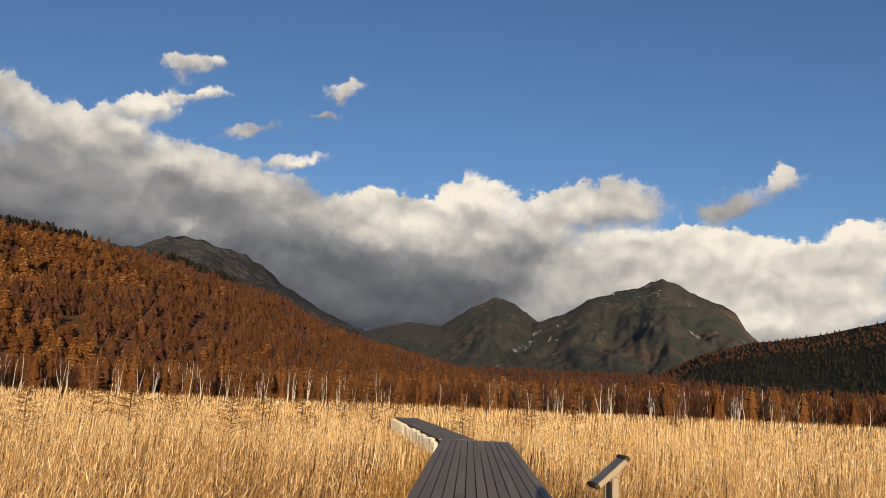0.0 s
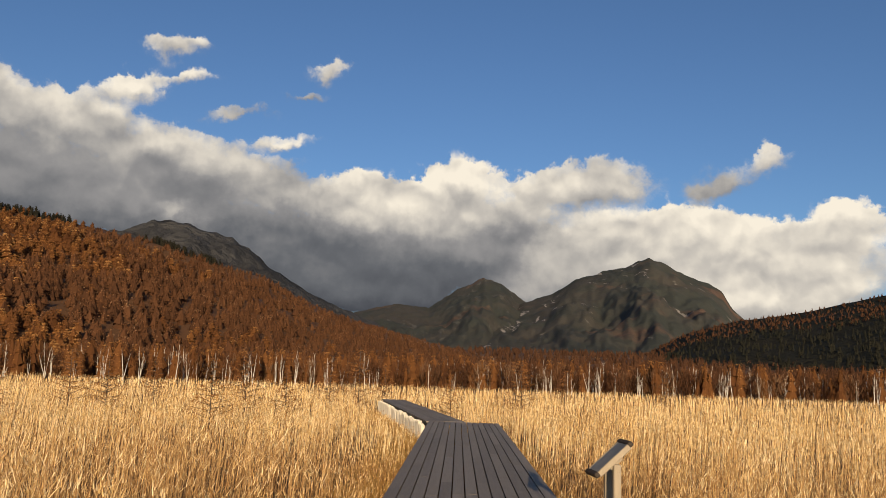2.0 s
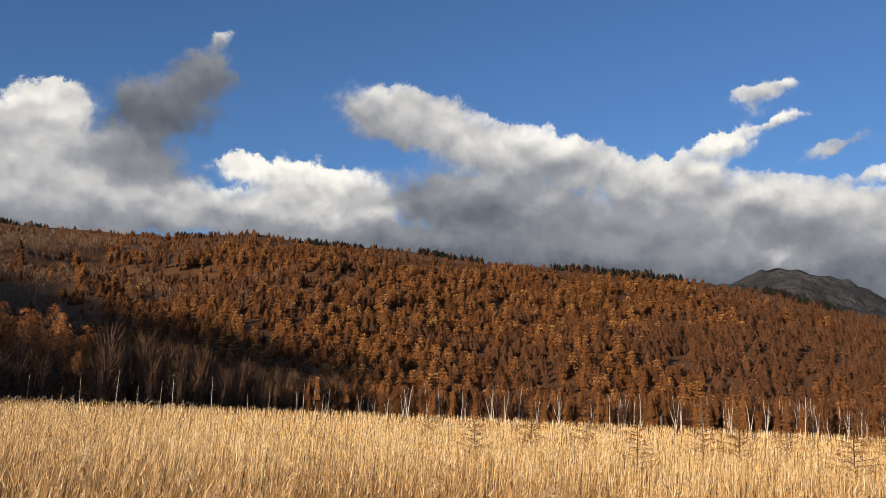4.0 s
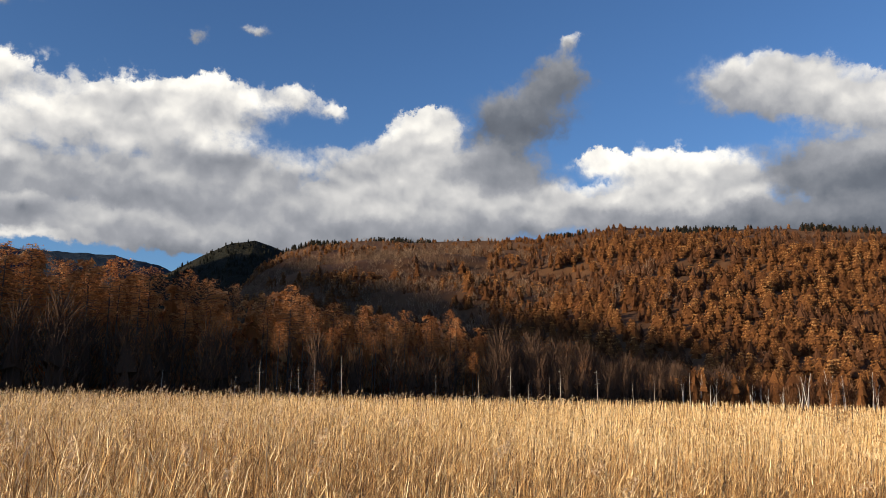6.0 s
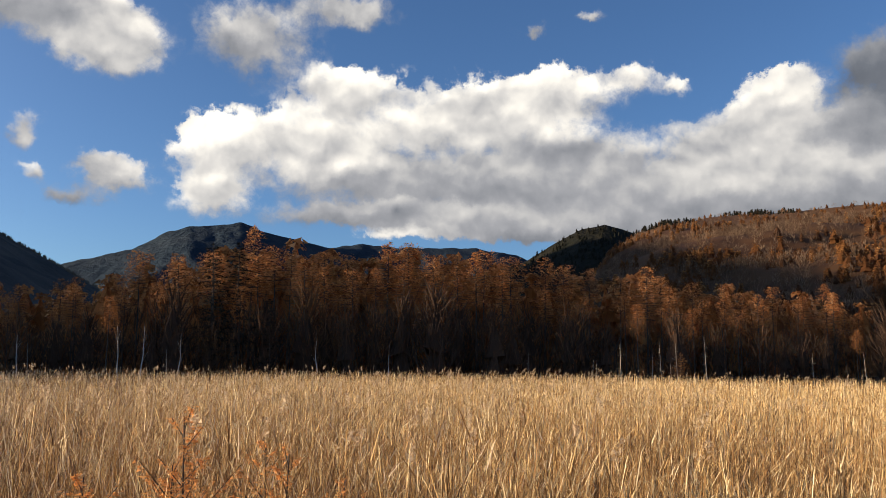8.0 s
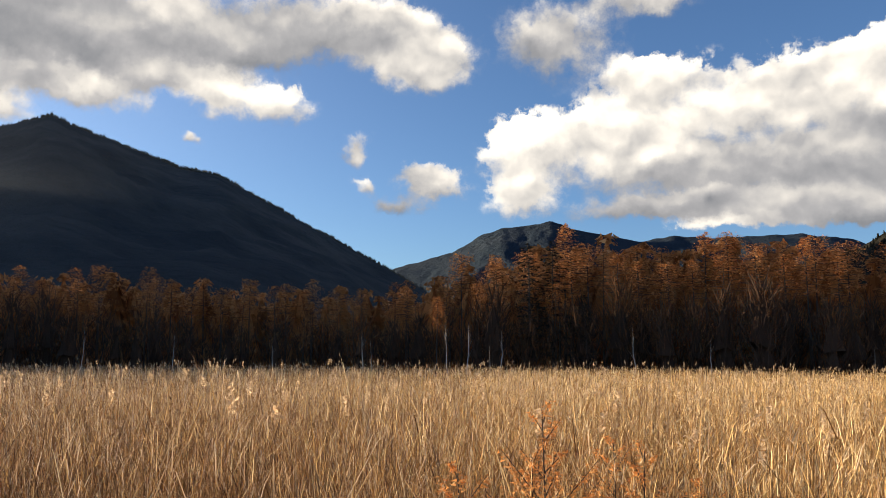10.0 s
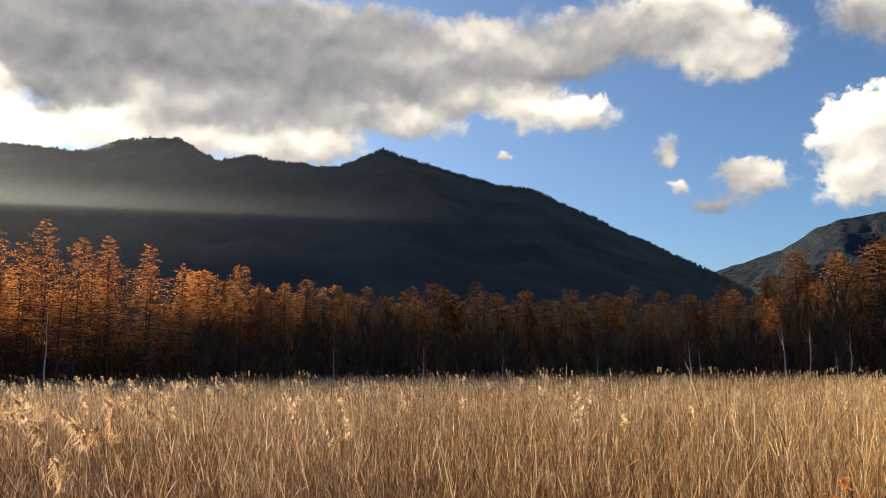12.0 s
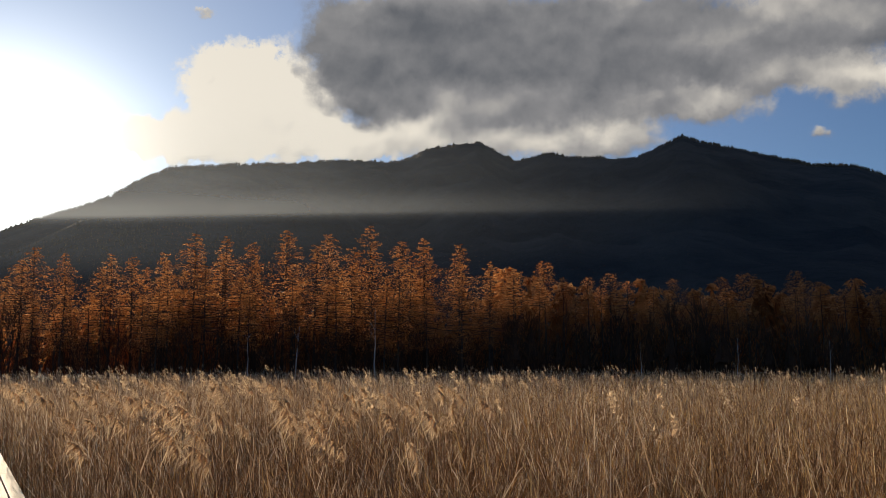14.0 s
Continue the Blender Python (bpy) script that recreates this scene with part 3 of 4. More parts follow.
# ---- woods too far to count ----
def wood(name, places, heights, rng, per, material, label, spread=0.22, clump=0.03, shape="cone", category="woods", sink=0.0):
    """Many trees too far to count, in one mesh: a ragged heart coloured dark for inner shade with needle clumps in
    tiers, or fans of bare twigs.
    """
    places, heights = np.asarray(places) - np.array([0, 0, sink]), np.asarray(heights)
    k = len(places)
    shade = rng.random(k)
    soup, tint = [], []
    if shape != "twigs":
        # the heart of the crown: three ragged skirts on cones, or two ragged caps on round crowns
        sides = 7
        skirts = ((0.08, 0.6, 0.85), (0.34, 0.8, 0.78), (0.6, 0.94, 0.58)) if shape == "cone" else ((0.1, 0.75, 0.62), (0.35, 0.95, 0.7))
        wide = rng.uniform(0.8, 1.15, k)
        for low, high, r in skirts:
            a = np.arange(sides) * 2 * np.pi / sides + rng.random((k, 1)) * 6.28
            rr = r * spread * (heights * wide)[:, None] * rng.uniform(0.55, 1.0, (k, sides))
            ring = np.stack([np.cos(a) * rr, np.sin(a) * rr, (low + rng.uniform(-0.05, 0.05, (k, sides))) * heights[:, None]], -1) + places[:, None, :]
            tip = places + np.array([0, 0, 1.0]) * (high * 0.97 * heights)[:, None]
            tri = np.stack([ring, np.roll(ring, -1, axis=1), np.repeat(tip[:, None, :], sides, 1)], 2)
            soup.append(tri.reshape(-1, 3))
            # the heart's tint is cut to 0.3: shade inside the crown, put into colour
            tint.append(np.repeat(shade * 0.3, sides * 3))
        t = rng.random((k, per)) ** 0.75
        a = rng.random((k, per)) * 2 * np.pi
        out = np.stack([np.cos(a), np.sin(a), np.zeros((k, per))], -1)
        rad = rng.random((k, per)) ** 0.25
        if shape == "cone":
            tiers = rng.integers(6, 9, (k, 1))
            t = np.clip((np.floor(t * tiers) + rng.random((k, per)) * 0.5) / tiers, 0, 1)
            prof = (1.06 - t) ** 0.6 * rng.uniform(0.75, 1.12, (k, per))
            tilt = np.full((k, per), 0.9)
        else:
            prof = np.sqrt(np.clip(1 - (2 * t - 1) ** 2, 0.05, 1))
            tilt = (2 * t - 1) * 1.6
        c = out * (rad * prof * spread * (heights * wide)[:, None])[:, :, None]
        c[:, :, 2] = (0.08 + 0.92 * t) * heights[:, None]
        face = out + rng.normal(size=(k, per, 3)) * 0.3
        face[:, :, 2] += tilt
        face /= np.linalg.norm(face, axis=-1, keepdims=True)
        one = np.cross(face, rng.normal(size=(k, per, 3)))
        one /= np.linalg.norm(one, axis=-1, keepdims=True)
        two = np.cross(face, one)
        size = ((clump * heights)[:, None] * rng.uniform(0.7, 1.6, (k, per)))[:, :, None]
        mid = c + places[:, None, :]
        v = np.stack([mid + one * size, mid - one * size * 0.5 + two * size * 0.87, mid - one * size * 0.5 - two * size * 0.87], 2)
    else:
        # each twig: a slim triangle that rises and spreads from the stem
        t = rng.random((k, per)) ** 0.8
        a = rng.random((k, per)) * 2 * np.pi
        rad = np.sqrt(rng.random((k, per)))
        out = np.stack([np.cos(a), np.sin(a), np.zeros((k, per))], -1)
        prof = 0.15 + np.sin(np.pi * np.clip(t * 0.9 + 0.1, 0, 1)) * 0.9
        c = out * (rad * prof * spread * heights[:, None])[:, :, None]
        c[:, :, 2] = t * 0.92 * heights[:, None]
        way = out * rng.uniform(0.1, 0.8, (k, per, 1)) + np.array([0, 0, 1.0]) + rng.normal(size=(k, per, 3)) * 0.25
        way *= (heights[:, None] * rng.uniform(0.1, 0.3, (k, per)))[:, :, None]
        b = rng.random((k, per)) * np.pi
        side = np.stack([np.cos(b), np.sin(b), np.zeros((k, per))], -1) * (clump * heights)[:, None, None]
        start = c + places[:, None, :]
        v = np.stack([start - side, start + side, start + way], 2)
    soup.append(v.reshape(-1, 3))
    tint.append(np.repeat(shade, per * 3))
    v = np.concatenate(soup)
    return tagged(new(name, mesh_from(name, v, np.arange(len(v)).reshape(-1, 3), material, np.concatenate(tint))), label, category, kind="stuff")


def on_hill(hill, az0, az1, s0, s1, count, rng):
    out = []
    for _ in range(count):
        az = rng.uniform(az0, az1)
        s = s0 + (s1 - s0) * rng.random()
        out.append(hill.place(az, s))
    return np.array(out)


def build_woods():
    rng = np.random.default_rng(11)
    pts = on_hill(WESTHILL, -12, 82, 0.0, 1.0, 11000, rng)
    kind = np.array([noise.noise(Vector((x / 40, y / 40, 2.0))) + 0.9 * noise.noise(Vector((x / 150, y / 150, 9.0))) for x, y, z in pts])
    az = np.degrees(np.arctan2(-pts[:, 0], pts[:, 1]))
    d = np.hypot(pts[:, 0], pts[:, 1])
    kind += np.interp(az, [-10, 12, 27, 36, 56, 66, 80], [-0.85, -0.6, -0.22, 0.16, 0.2, -0.2, -0.45]) + rng.normal(size=len(pts)) * 0.22
    kind += np.interp(d, [190, 330, 450], [-0.3, -0.1, 0.0])
    size = rng.uniform(5.8, 9.8, len(pts)) * np.interp(d, [190, 260, 420, 620], [0.6, 0.8, 1.0, 1.0]) * np.interp(az, [-12, 5, 20], [0.45, 0.6, 1.0])
    up = (d - WESTHILL.foot) / (np.interp(az, WESTHILL.az, WESTHILL.d) - WESTHILL.foot)
    size *= np.interp(up, [0.72, 0.93], [1.0, 0.62])
    is_larch = kind > 0.05
    grey = ~is_larch & (az + rng.normal(size=len(pts)) * 5 > 60)
    brown = ~is_larch & ~grey
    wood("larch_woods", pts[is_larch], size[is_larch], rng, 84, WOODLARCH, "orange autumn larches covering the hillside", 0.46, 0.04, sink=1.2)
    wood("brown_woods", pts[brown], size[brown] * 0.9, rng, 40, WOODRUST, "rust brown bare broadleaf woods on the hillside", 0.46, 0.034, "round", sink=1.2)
    wood("grey_woods", pts[grey], size[grey] * 0.9, rng, 52, WOODGREY, "tan grey leafless woods on the upper hillside", 0.42, 0.016, "twigs", sink=1.0)
    crest = on_hill(WESTHILL, 12, 77, 0.965, 1.0, 1500, rng)
    crest = crest[[noise.noise(Vector((x / 60, y / 60, 4.0))) > 0.0 for x, y, z in crest]]
    crest_az = np.degrees(np.arctan2(-crest[:, 0], crest[:, 1]))
    wood("fir_crest", crest, rng.uniform(3.4, 6.4, len(crest)) * np.interp(crest_az, [50.5, 52, 55, 56.5], [1.0, 1.35, 1.35, 1.0]), rng, 60, FIR, "dark green firs along the hill crest", 0.32, 0.05, sink=1.0)
    for name, hill, a0, a1, n, mat, lab in (
            ("knoll_woods", KNOB, 71, 90, 1500, FIR, "conifers on the knoll, coloured near-black for its shade"),
            ("foothill_woods", NEARHILL, 163, 198, 1600, RIDGEWOOD, "grey bare woods on the shaded foothill"),
            ("north_woods", NORTHRISE, -34, 12, 2700, WOODBROWN, "brown woods below the far mountains")):
        p = on_hill(hill, a0, a1, 0.0, 1.0, n, rng)
        wood(name, p, rng.uniform(5, 8, n) * (0.65 if hill in (NEARHILL, EASTHILL) else 1.0), rng, 24, mat, lab, 0.32, 0.05 if mat is FIR else 0.03, "cone" if hill is KNOB else "round", sink=2.0 if hill is not EASTHILL else 1.2)
    # near-black trees below, browner above: a cloud shadow's edge painted in tree colours
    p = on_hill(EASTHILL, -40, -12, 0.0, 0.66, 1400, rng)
    wood("east_firs", p, rng.uniform(4, 6, len(p)), rng, 20, FIR, "near-black firs that paint the shade on the lower east hill", 0.32, 0.05, sink=1.2)
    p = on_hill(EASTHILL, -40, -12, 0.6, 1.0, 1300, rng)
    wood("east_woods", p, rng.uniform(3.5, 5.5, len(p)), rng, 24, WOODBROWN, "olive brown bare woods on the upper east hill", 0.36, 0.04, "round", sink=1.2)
    p = on_hill(SOUTHRIDGE, 113, 186, 0.985, 1.01, 2600, rng)
    wood("ridge_woods", p, rng.uniform(5, 8, len(p)), rng, 16, RIDGEWOOD, "grey bare woods on the high ridge", 0.45, 0.06, "round", sink=2.5)


build_woods()


# ---- single trees ----
def tree_thing(name, trunk, crown, crown_material, bark, label, category="tree", group=""):
    top = new(name)
    for n, soup, m in (("trunk", trunk, bark), ("crown", crown, crown_material)):
        ob = new(n, soup.mesh(n, m))
        ob.parent = top
    return tagged(top, label, category, group)


def larch(seed, h, needles=1.0, low=0.22, branches=80, per=18, wide=0.24, stout=1.0, tuft=1.0, up=0.0, dome=0.0, fluff=0.045):
    """A larch: straight tapered trunk, level whorled boughs, flat plates of fine needle tufts; dome rounds the crown's top."""
    rng = np.random.default_rng(seed)
    trunk, crown = Soup(), Soup()
    lean = rng.normal(size=2) * 0.012 * h
    axis = lambda t: np.array([lean[0] * t * t, lean[1] * t * t, h * t])
    for i in range(6):
        r = lambda t: (0.0105 * h * (1 - t) ** 0.9 + 0.012) * stout
        trunk.limb(axis(i / 6), axis((i + 1) / 6), r(i / 6), r((i + 1) / 6), 6)
    for b in range(branches):
        t = low + (0.985 - low) * ((b + rng.random()) / branches) ** 0.9
        a = b * 2.4 + rng.normal() * 0.4
        taper = (1 - dome) * min(1 - t, 0.5) ** 0.85 + dome * 0.42 * math.sqrt(max(0.0, (1 - t) / (1 - low)))
        length = h * (0.025 + wide * taper) * rng.uniform(0.5, 1.15)
        if t < low + 0.15:
            length *= rng.uniform(0.4, 0.9)
        out = np.array([math.cos(a), math.sin(a), 0])
        base = axis(t)
        rise = up + rng.uniform(-0.16, 0.14) + 0.5 * max(0, t - 0.75)
        tip = base + out * length + np.array([0, 0, rise * length])
        trunk.limb(base, tip, (0.03 * length / 2 + 0.012) * stout, 0.006 * stout, 3)
        k = max(5, int(per * needles * (0.4 + length / (0.15 * h)) * 0.72))
        u = rng.random(k) ** 0.6
        side = np.cross(out, (0, 0, 1))
        c = base + np.outer(u, tip - base) + np.outer(rng.normal(size=k) * 0.2 * length * (1.15 - u * 0.6), side)
        c[:, 2] += rng.normal(size=k) * fluff * length - 0.1 * length * u * u
        crown.leaves(c, rng.uniform(0.03, 0.1, k) * (h / 14) ** 0.5 * tuft, rng, 0.8)
    return trunk, crown


def bare_tree(seed, h, fork=0.35, stout=1.0, stems=1):
    """A leafless broadleaf tree: forked limbs and a haze of fine twigs."""
    rng = np.random.default_rng(seed)
    trunk, crown = Soup(), Soup()

    def grow(a, way, length, r, level):
        mid = a + way * length * 0.5 + rng.normal(size=3) * length * 0.035
        b = a + way * length + np.array([0, 0, 0.03 * length])
        if level < 2:
            trunk.limb(a, mid, r, r * 0.8, 5 if level == 0 else 3)
            trunk.limb(mid, b, r * 0.8, r * 0.55, 5 if level == 0 else 3)
        else:
            crown.limb(a, b, r, r * 0.5, 3)
        if level == 3:
            return
        n = (3, 3, 4)[level]
        for k in range(n + 1):
            w = way + rng.normal(size=3) * (0.3 + 0.12 * level)
            w[2] = abs(w[2]) * 0.8 + 0.25
            w /= np.linalg.norm(w)
            f = rng.uniform(0.55, 1.0)
            grow(a + (b - a) * f, w, length * rng.uniform(0.45, 0.72), r * 0.5, level + 1)

    for q in range(stems):
        lean = np.array([rng.normal() * (0.1 + 0.06 * q), rng.normal() * (0.1 + 0.06 * q), 1.0])
        foot = np.array([rng.normal() * 0.5 * q, rng.normal() * 0.5 * q, 0.0])
        grow(foot, lean / np.linalg.norm(lean), h * (0.68 - fork * 0.4) * (1 - 0.12 * q), (h * 0.0095 + 0.012) * stout, 0)
    return trunk, crown


def forest_edge(az):
    return np.interp(az, [-40, -28, -10, 10, 30, 45, 60, 75, 90, 110, 125, 140, 155, 170, 190], [175, 155, 140, 138, 137, 138, 112, 97, 90, 85, 92, 94, 86, 82, 82])


def forest_top(az):
    """Height of the tree tops over the horizon, in degrees."""
    return np.interp(az, [46, 50, 54, 57, 61, 65, 69, 73, 76, 79, 82, 85, 88, 92, 95, 98, 102, 105.6, 108, 111, 113.5, 116, 119, 123, 128, 130.5, 136, 140, 146, 149, 152, 155.6, 158.4, 161, 165, 169.6, 171.3, 174, 177, 180, 184, 190],
                     [1.2, 1.6, 2.1, 2.8, 3.4, 5.1, 5.4, 5.9, 6.5, 6.4, 6.6, 7.9, 8.6, 9.1, 8.8, 8.6, 9.4, 8.3, 7.5, 6.6, 5.2, 5.1, 5.3, 5.2, 5.3, 5.9, 5.7, 5.8, 6.0, 7.2, 8.0, 9.0, 9.4, 9.3, 8.9, 8.4, 8.9, 7.8, 7.0, 7.1, 6.4, 6.0])


def stand(thing, az, d, h, ref, rng, sink=0.05):
    p = bearing(az, d)
    m = Matrix.Translation((p.x, p.y, float(ground_z(p.x, p.y)) - sink)) @ Matrix.Rotation(rng.random() * 6.283, 4, "Z") @ Matrix.Scale(h / ref, 4)
    return copy_thing(thing, m)


def drop_thing(ob):
    for o in (*ob.children_recursive, ob):
        bpy.data.objects.remove(o)


def birch(seed, h):
    """A leafless birch: one to three slim white stems that lean a little, with fine brown twigs above."""
    rng = np.random.default_rng(seed)
    trunk, crown = Soup(), Soup()
    for q in range(1 + seed % 3):
        lean = rng.normal(size=2) * (0.05 + 0.07 * q)
        hh = h * (1 - 0.15 * q) * rng.uniform(0.9, 1.05)
        kink = rng.normal(size=(5, 2)) * 0.012 * hh
        pts = [np.array([lean[0] * hh * t + kink[i, 0] * (i > 0), lean[1] * hh * t + kink[i, 1] * (i > 0), hh * t]) for i, t in enumerate(np.linspace(0, 1, 5))]
        for i in range(4):
            trunk.limb(pts[i], pts[i + 1], 0.1 * (1 - i * 0.21), 0.1 * (0.79 - i * 0.2), 5)
        for b in range(9):
            t = rng.uniform(0.38, 0.97)
            i = min(int(t * 4), 3)
            base = pts[i] + (pts[i + 1] - pts[i]) * (t * 4 - i)
            a = rng.random() * 6.283
            way = np.array([math.cos(a) * 0.6, math.sin(a) * 0.6, 1.0])
            ln = hh * rng.uniform(0.1, 0.24) * (1.2 - t * 0.6)
            tip = base + way * ln
            (trunk if b < 3 else crown).limb(base, tip, 0.028, 0.01, 3)
            for z in range(3):
                f = base + (tip - base) * rng.uniform(0.3, 1)
                crown.limb(f, f + (way + rng.normal(size=3) * 0.6) * ln * 0.4, 0.016, 0.006, 3)
    return trunk, crown


def build_forest():
    rng = np.random.default_rng(21)
    cones = [tree_thing("larch_tree", *larch(100 + i, 14.0, low=(0.22, 0.3, 0.36)[i % 3], branches=74, per=72, wide=(0.38, 0.44, 0.5)[i % 3], tuft=0.98, fluff=0.07), LARCH, BARK, "tall conical larch with tiers of orange autumn needles", group="larches at the marsh edge") for i in range(6)]
    domes = [tree_thing("larch_tree", *larch(150 + i, 14.0, low=(0.58, 0.5, 0.66)[i % 3], branches=56, per=56, wide=(0.4, 0.46, 0.52)[i % 3], tuft=1.2, dome=0.8, fluff=0.13), LARCH, BARK, "tall larch with a rounded orange crown on a bare trunk", group="larches at the marsh edge") for i in range(6)]
    bares = [tree_thing("bare_tree", *bare_tree(200 + i, 9.0), TWIG, BARK, "leafless dark broadleaf tree at the marsh edge", group="bare trees at the marsh edge") for i in range(5)]
    birches = [tree_thing("birch_tree", *birch(300 + i, 7.0), TWIG, BIRCH, "leafless white-barked birch at the marsh edge", group="birches at the marsh edge") for i in range(9)]
    deep, brush = [], []
    az = 47.0
    while az < 188:
        edge, top = float(forest_edge(az)), float(forest_top(az))
        sunny = az > 151
        for row, off in enumerate((5, 12, 20)):
            a = az + rng.uniform(-0.7, 0.7)
            d = edge + off + rng.uniform(-3, 3)
            full = d * math.tan(radians(top)) + EYE + 0.3
            h = full * ((0.72, 0.88, 0.98)[row] + rng.uniform(-0.14, 0.05))
            if az < 63:
                brush.append((a, d, h))
            elif sunny:
                stand(cones[rng.integers(6)], a, d, h, 14.0, rng)
            elif row > 0 or rng.random() < 0.25:
                stand(domes[rng.integers(6)], a, d, h, 14.0, rng)
            else:
                brush.append((a, d, h * rng.uniform(0.6, 0.95)))
        # the belt thins out towards the sun
        for off in (27, 35, 44, 56, 68, 82)[:3 if sunny else 6 if az < 110 else 4]:
            for q in range(2):
                a, d = az + rng.uniform(-0.8, 0.8), edge + off + rng.uniform(-4, 4)
                h = ((edge + (14 if sunny else 32)) * math.tan(radians(top)) + EYE) * (rng.uniform(0.5, 0.78) if sunny else rng.uniform(0.74, 0.97))
                (brush if az < 63 else deep).append((a, d, h))
        az += math.degrees(2.9 / edge)
    for i in range(110):
        a = rng.uniform(47, 187)
        d = forest_edge(a) + rng.uniform(6, 18)
        full = d * math.tan(radians(forest_top(a))) + EYE
        stand(bares[rng.integers(5)], a, d, min(9.5, full * rng.uniform(0.45, 0.75)), 9.0, rng)
    for i in range(300):
        a = rng.uniform(-36, 50)
        d = forest_edge(a) + abs(rng.normal()) * 14 + 0.5
        stand(birches[rng.integers(9)], a, d, (d * math.tan(radians(1.1)) + 2.9) * rng.uniform(0.5, 1.05), 7.0, rng)
    # slim pale stems before the dark wood
    for a, h in ((164.7, 6.2), (159.2, 7.5), (167.8, 5.0), (129.5, 4.2), (123.0, 3.6), (116.9, 5.0), (111.0, 6.0), (109.7, 5.4), (107.3, 4.8), (98.3, 5.2), (93.5, 4.4), (135.0, 4.6), (141.0, 4.4)):
        stand(birches[(0, 3, 6)[rng.integers(3)]], a, float(forest_edge(a)) + rng.uniform(-1.5, 1.5), h, 7.0, rng)
    brush = np.array(brush)
    pos = np.array([bearing(a, d) for a, d, h in brush])
    wood("edge_brush", pos, brush[:, 2], rng, 240, THICKET, "dark leafless trees along the marsh edge", 0.2, 0.007, "twigs")
    wood("edge_crowns", pos, brush[:, 2] * 0.93, rng, 90, THICKET, "brown bare crowns along the marsh edge", 0.26, 0.012, "round")
    deep = np.array(deep)
    pos = np.array([bearing(a, d) for a, d, h in deep])
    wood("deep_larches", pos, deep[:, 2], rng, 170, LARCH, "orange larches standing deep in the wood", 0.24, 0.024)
    # brown thicket under and between the trees
    n = 2400
    a = rng.uniform(46, 188, n)
    d = forest_edge(a) + 1 + rng.uniform(0, 1, n) * np.where(a > 146, 26, 60)
    p = np.array([bearing(x, y) for x, y in zip(a, d)])
    full = (d * np.tan(np.radians(forest_top(a))) + 2)
    wood("thicket", p, np.clip(full * rng.uniform(0.22, 0.62, n) * np.where(a > 146, 0.6, 1.0), 1.5, 9), rng, 52, THICKET, "dark leafless thicket under the larches", 0.26, 0.006, "twigs")
    # the lower belt of rusty trees behind the birches
    n = 2000
    a = rng.uniform(-38, 50, n)
    d = forest_edge(a) + 4 + rng.random(n) ** 1.4 * 90
    p = np.array([bearing(x, y) for x, y in zip(a, d)])
    p[:, 2] = ground_z(p[:, 0], p[:, 1])
    h = (d * math.tan(radians(1.15)) + 2.9) * rng.uniform(0.55, 1.02, n)
    sel = rng.random(n) < np.interp(a, [-36, -22, -10, 5, 50], [0.6, 0.25, 0.16, 0.5, 0.6])
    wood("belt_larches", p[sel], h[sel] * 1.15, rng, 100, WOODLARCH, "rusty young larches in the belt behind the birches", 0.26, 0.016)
    wood("belt_brush", p[~sel], h[~sel] * 0.85, rng, 95, WOODBROWN, "red-brown bare brush behind the birches", 0.35, 0.014, "twigs")
    # woods that close the marsh to the east
    n = 900
    a = rng.uniform(192, 322, n)
    d = rng.uniform(150, 230, n)
    p = np.array([bearing(x, y) for x, y in zip(a, d)])
    wood("east_belt", p, rng.uniform(5, 9, n), rng, 60, WOODBROWN, "brown bare woods closing the marsh", 0.35, 0.03, "round")
    # two dark firs among the larches and a few on the spur
    firs = [larch(400 + i, 13.0, 1.6, 0.15, 90, 44, 0.3, tuft=1.15) for i in range(2)]
    for i, (a, off, h) in enumerate(((105.3, 5, 15.0), (103.8, 6, 15.4), (101.5, 3, 9.0), (64.5, 8, 7.6), (62.0, 6, 6.2))):
        trunk, crown = firs[i % 2]
        me = crown.mesh("crown", FIR)
        ob = new("fir_tree")
        for nm, m in (("trunk", trunk.mesh("trunk", BARK)), ("crown", me)):
            c = new(nm, m)
            c.parent = ob
        q = bearing(a, float(forest_edge(a)) + off)
        ob.matrix_basis = Matrix.Translation(q) @ Matrix.Scale(h / 13.0, 4)
        tagged(ob, "dark green fir among the orange larches", "tree", "firs at the marsh edge")
    for t in cones + domes + bares + birches:
        drop_thing(t)


def dead_tree(seed, h):
    """A bleached standing stem with stubs of broken boughs."""
    rng = np.random.default_rng(seed)
    stem, stubs = Soup(), []
    lean = rng.normal(size=2) * 0.03 * h
    pts = [np.array([lean[0] * t, lean[1] * t, h * t]) for t in np.linspace(0, 1, 5)]
    for i in range(4):
        stem.limb(pts[i], pts[i + 1], 0.05 * (1 - i / 5), 0.05 * (1 - (i + 1) / 5), 5)
    for k in range(8):
        t = rng.uniform(0.3, 0.98)
        a = rng.random() * 6.283
        base = np.array([lean[0] * t, lean[1] * t, h * t])
        stubs.append(Soup())
        stubs[-1].limb(base, base + np.array([math.cos(a), math.sin(a), rng.uniform(-0.2, 0.4)]) * rng.uniform(0.15, 0.5), 0.015, 0.006, 3)
    top = new("dead_tree")
    for nm, sp in [("trunk", stem)] + [("branch", q) for q in stubs]:
        o = new(nm, sp.mesh(nm, DEADWOOD))
        o.parent = top
    return tagged(top, "bleached dead tree stem standing before the wood", "tree", "dead stems before the wood")


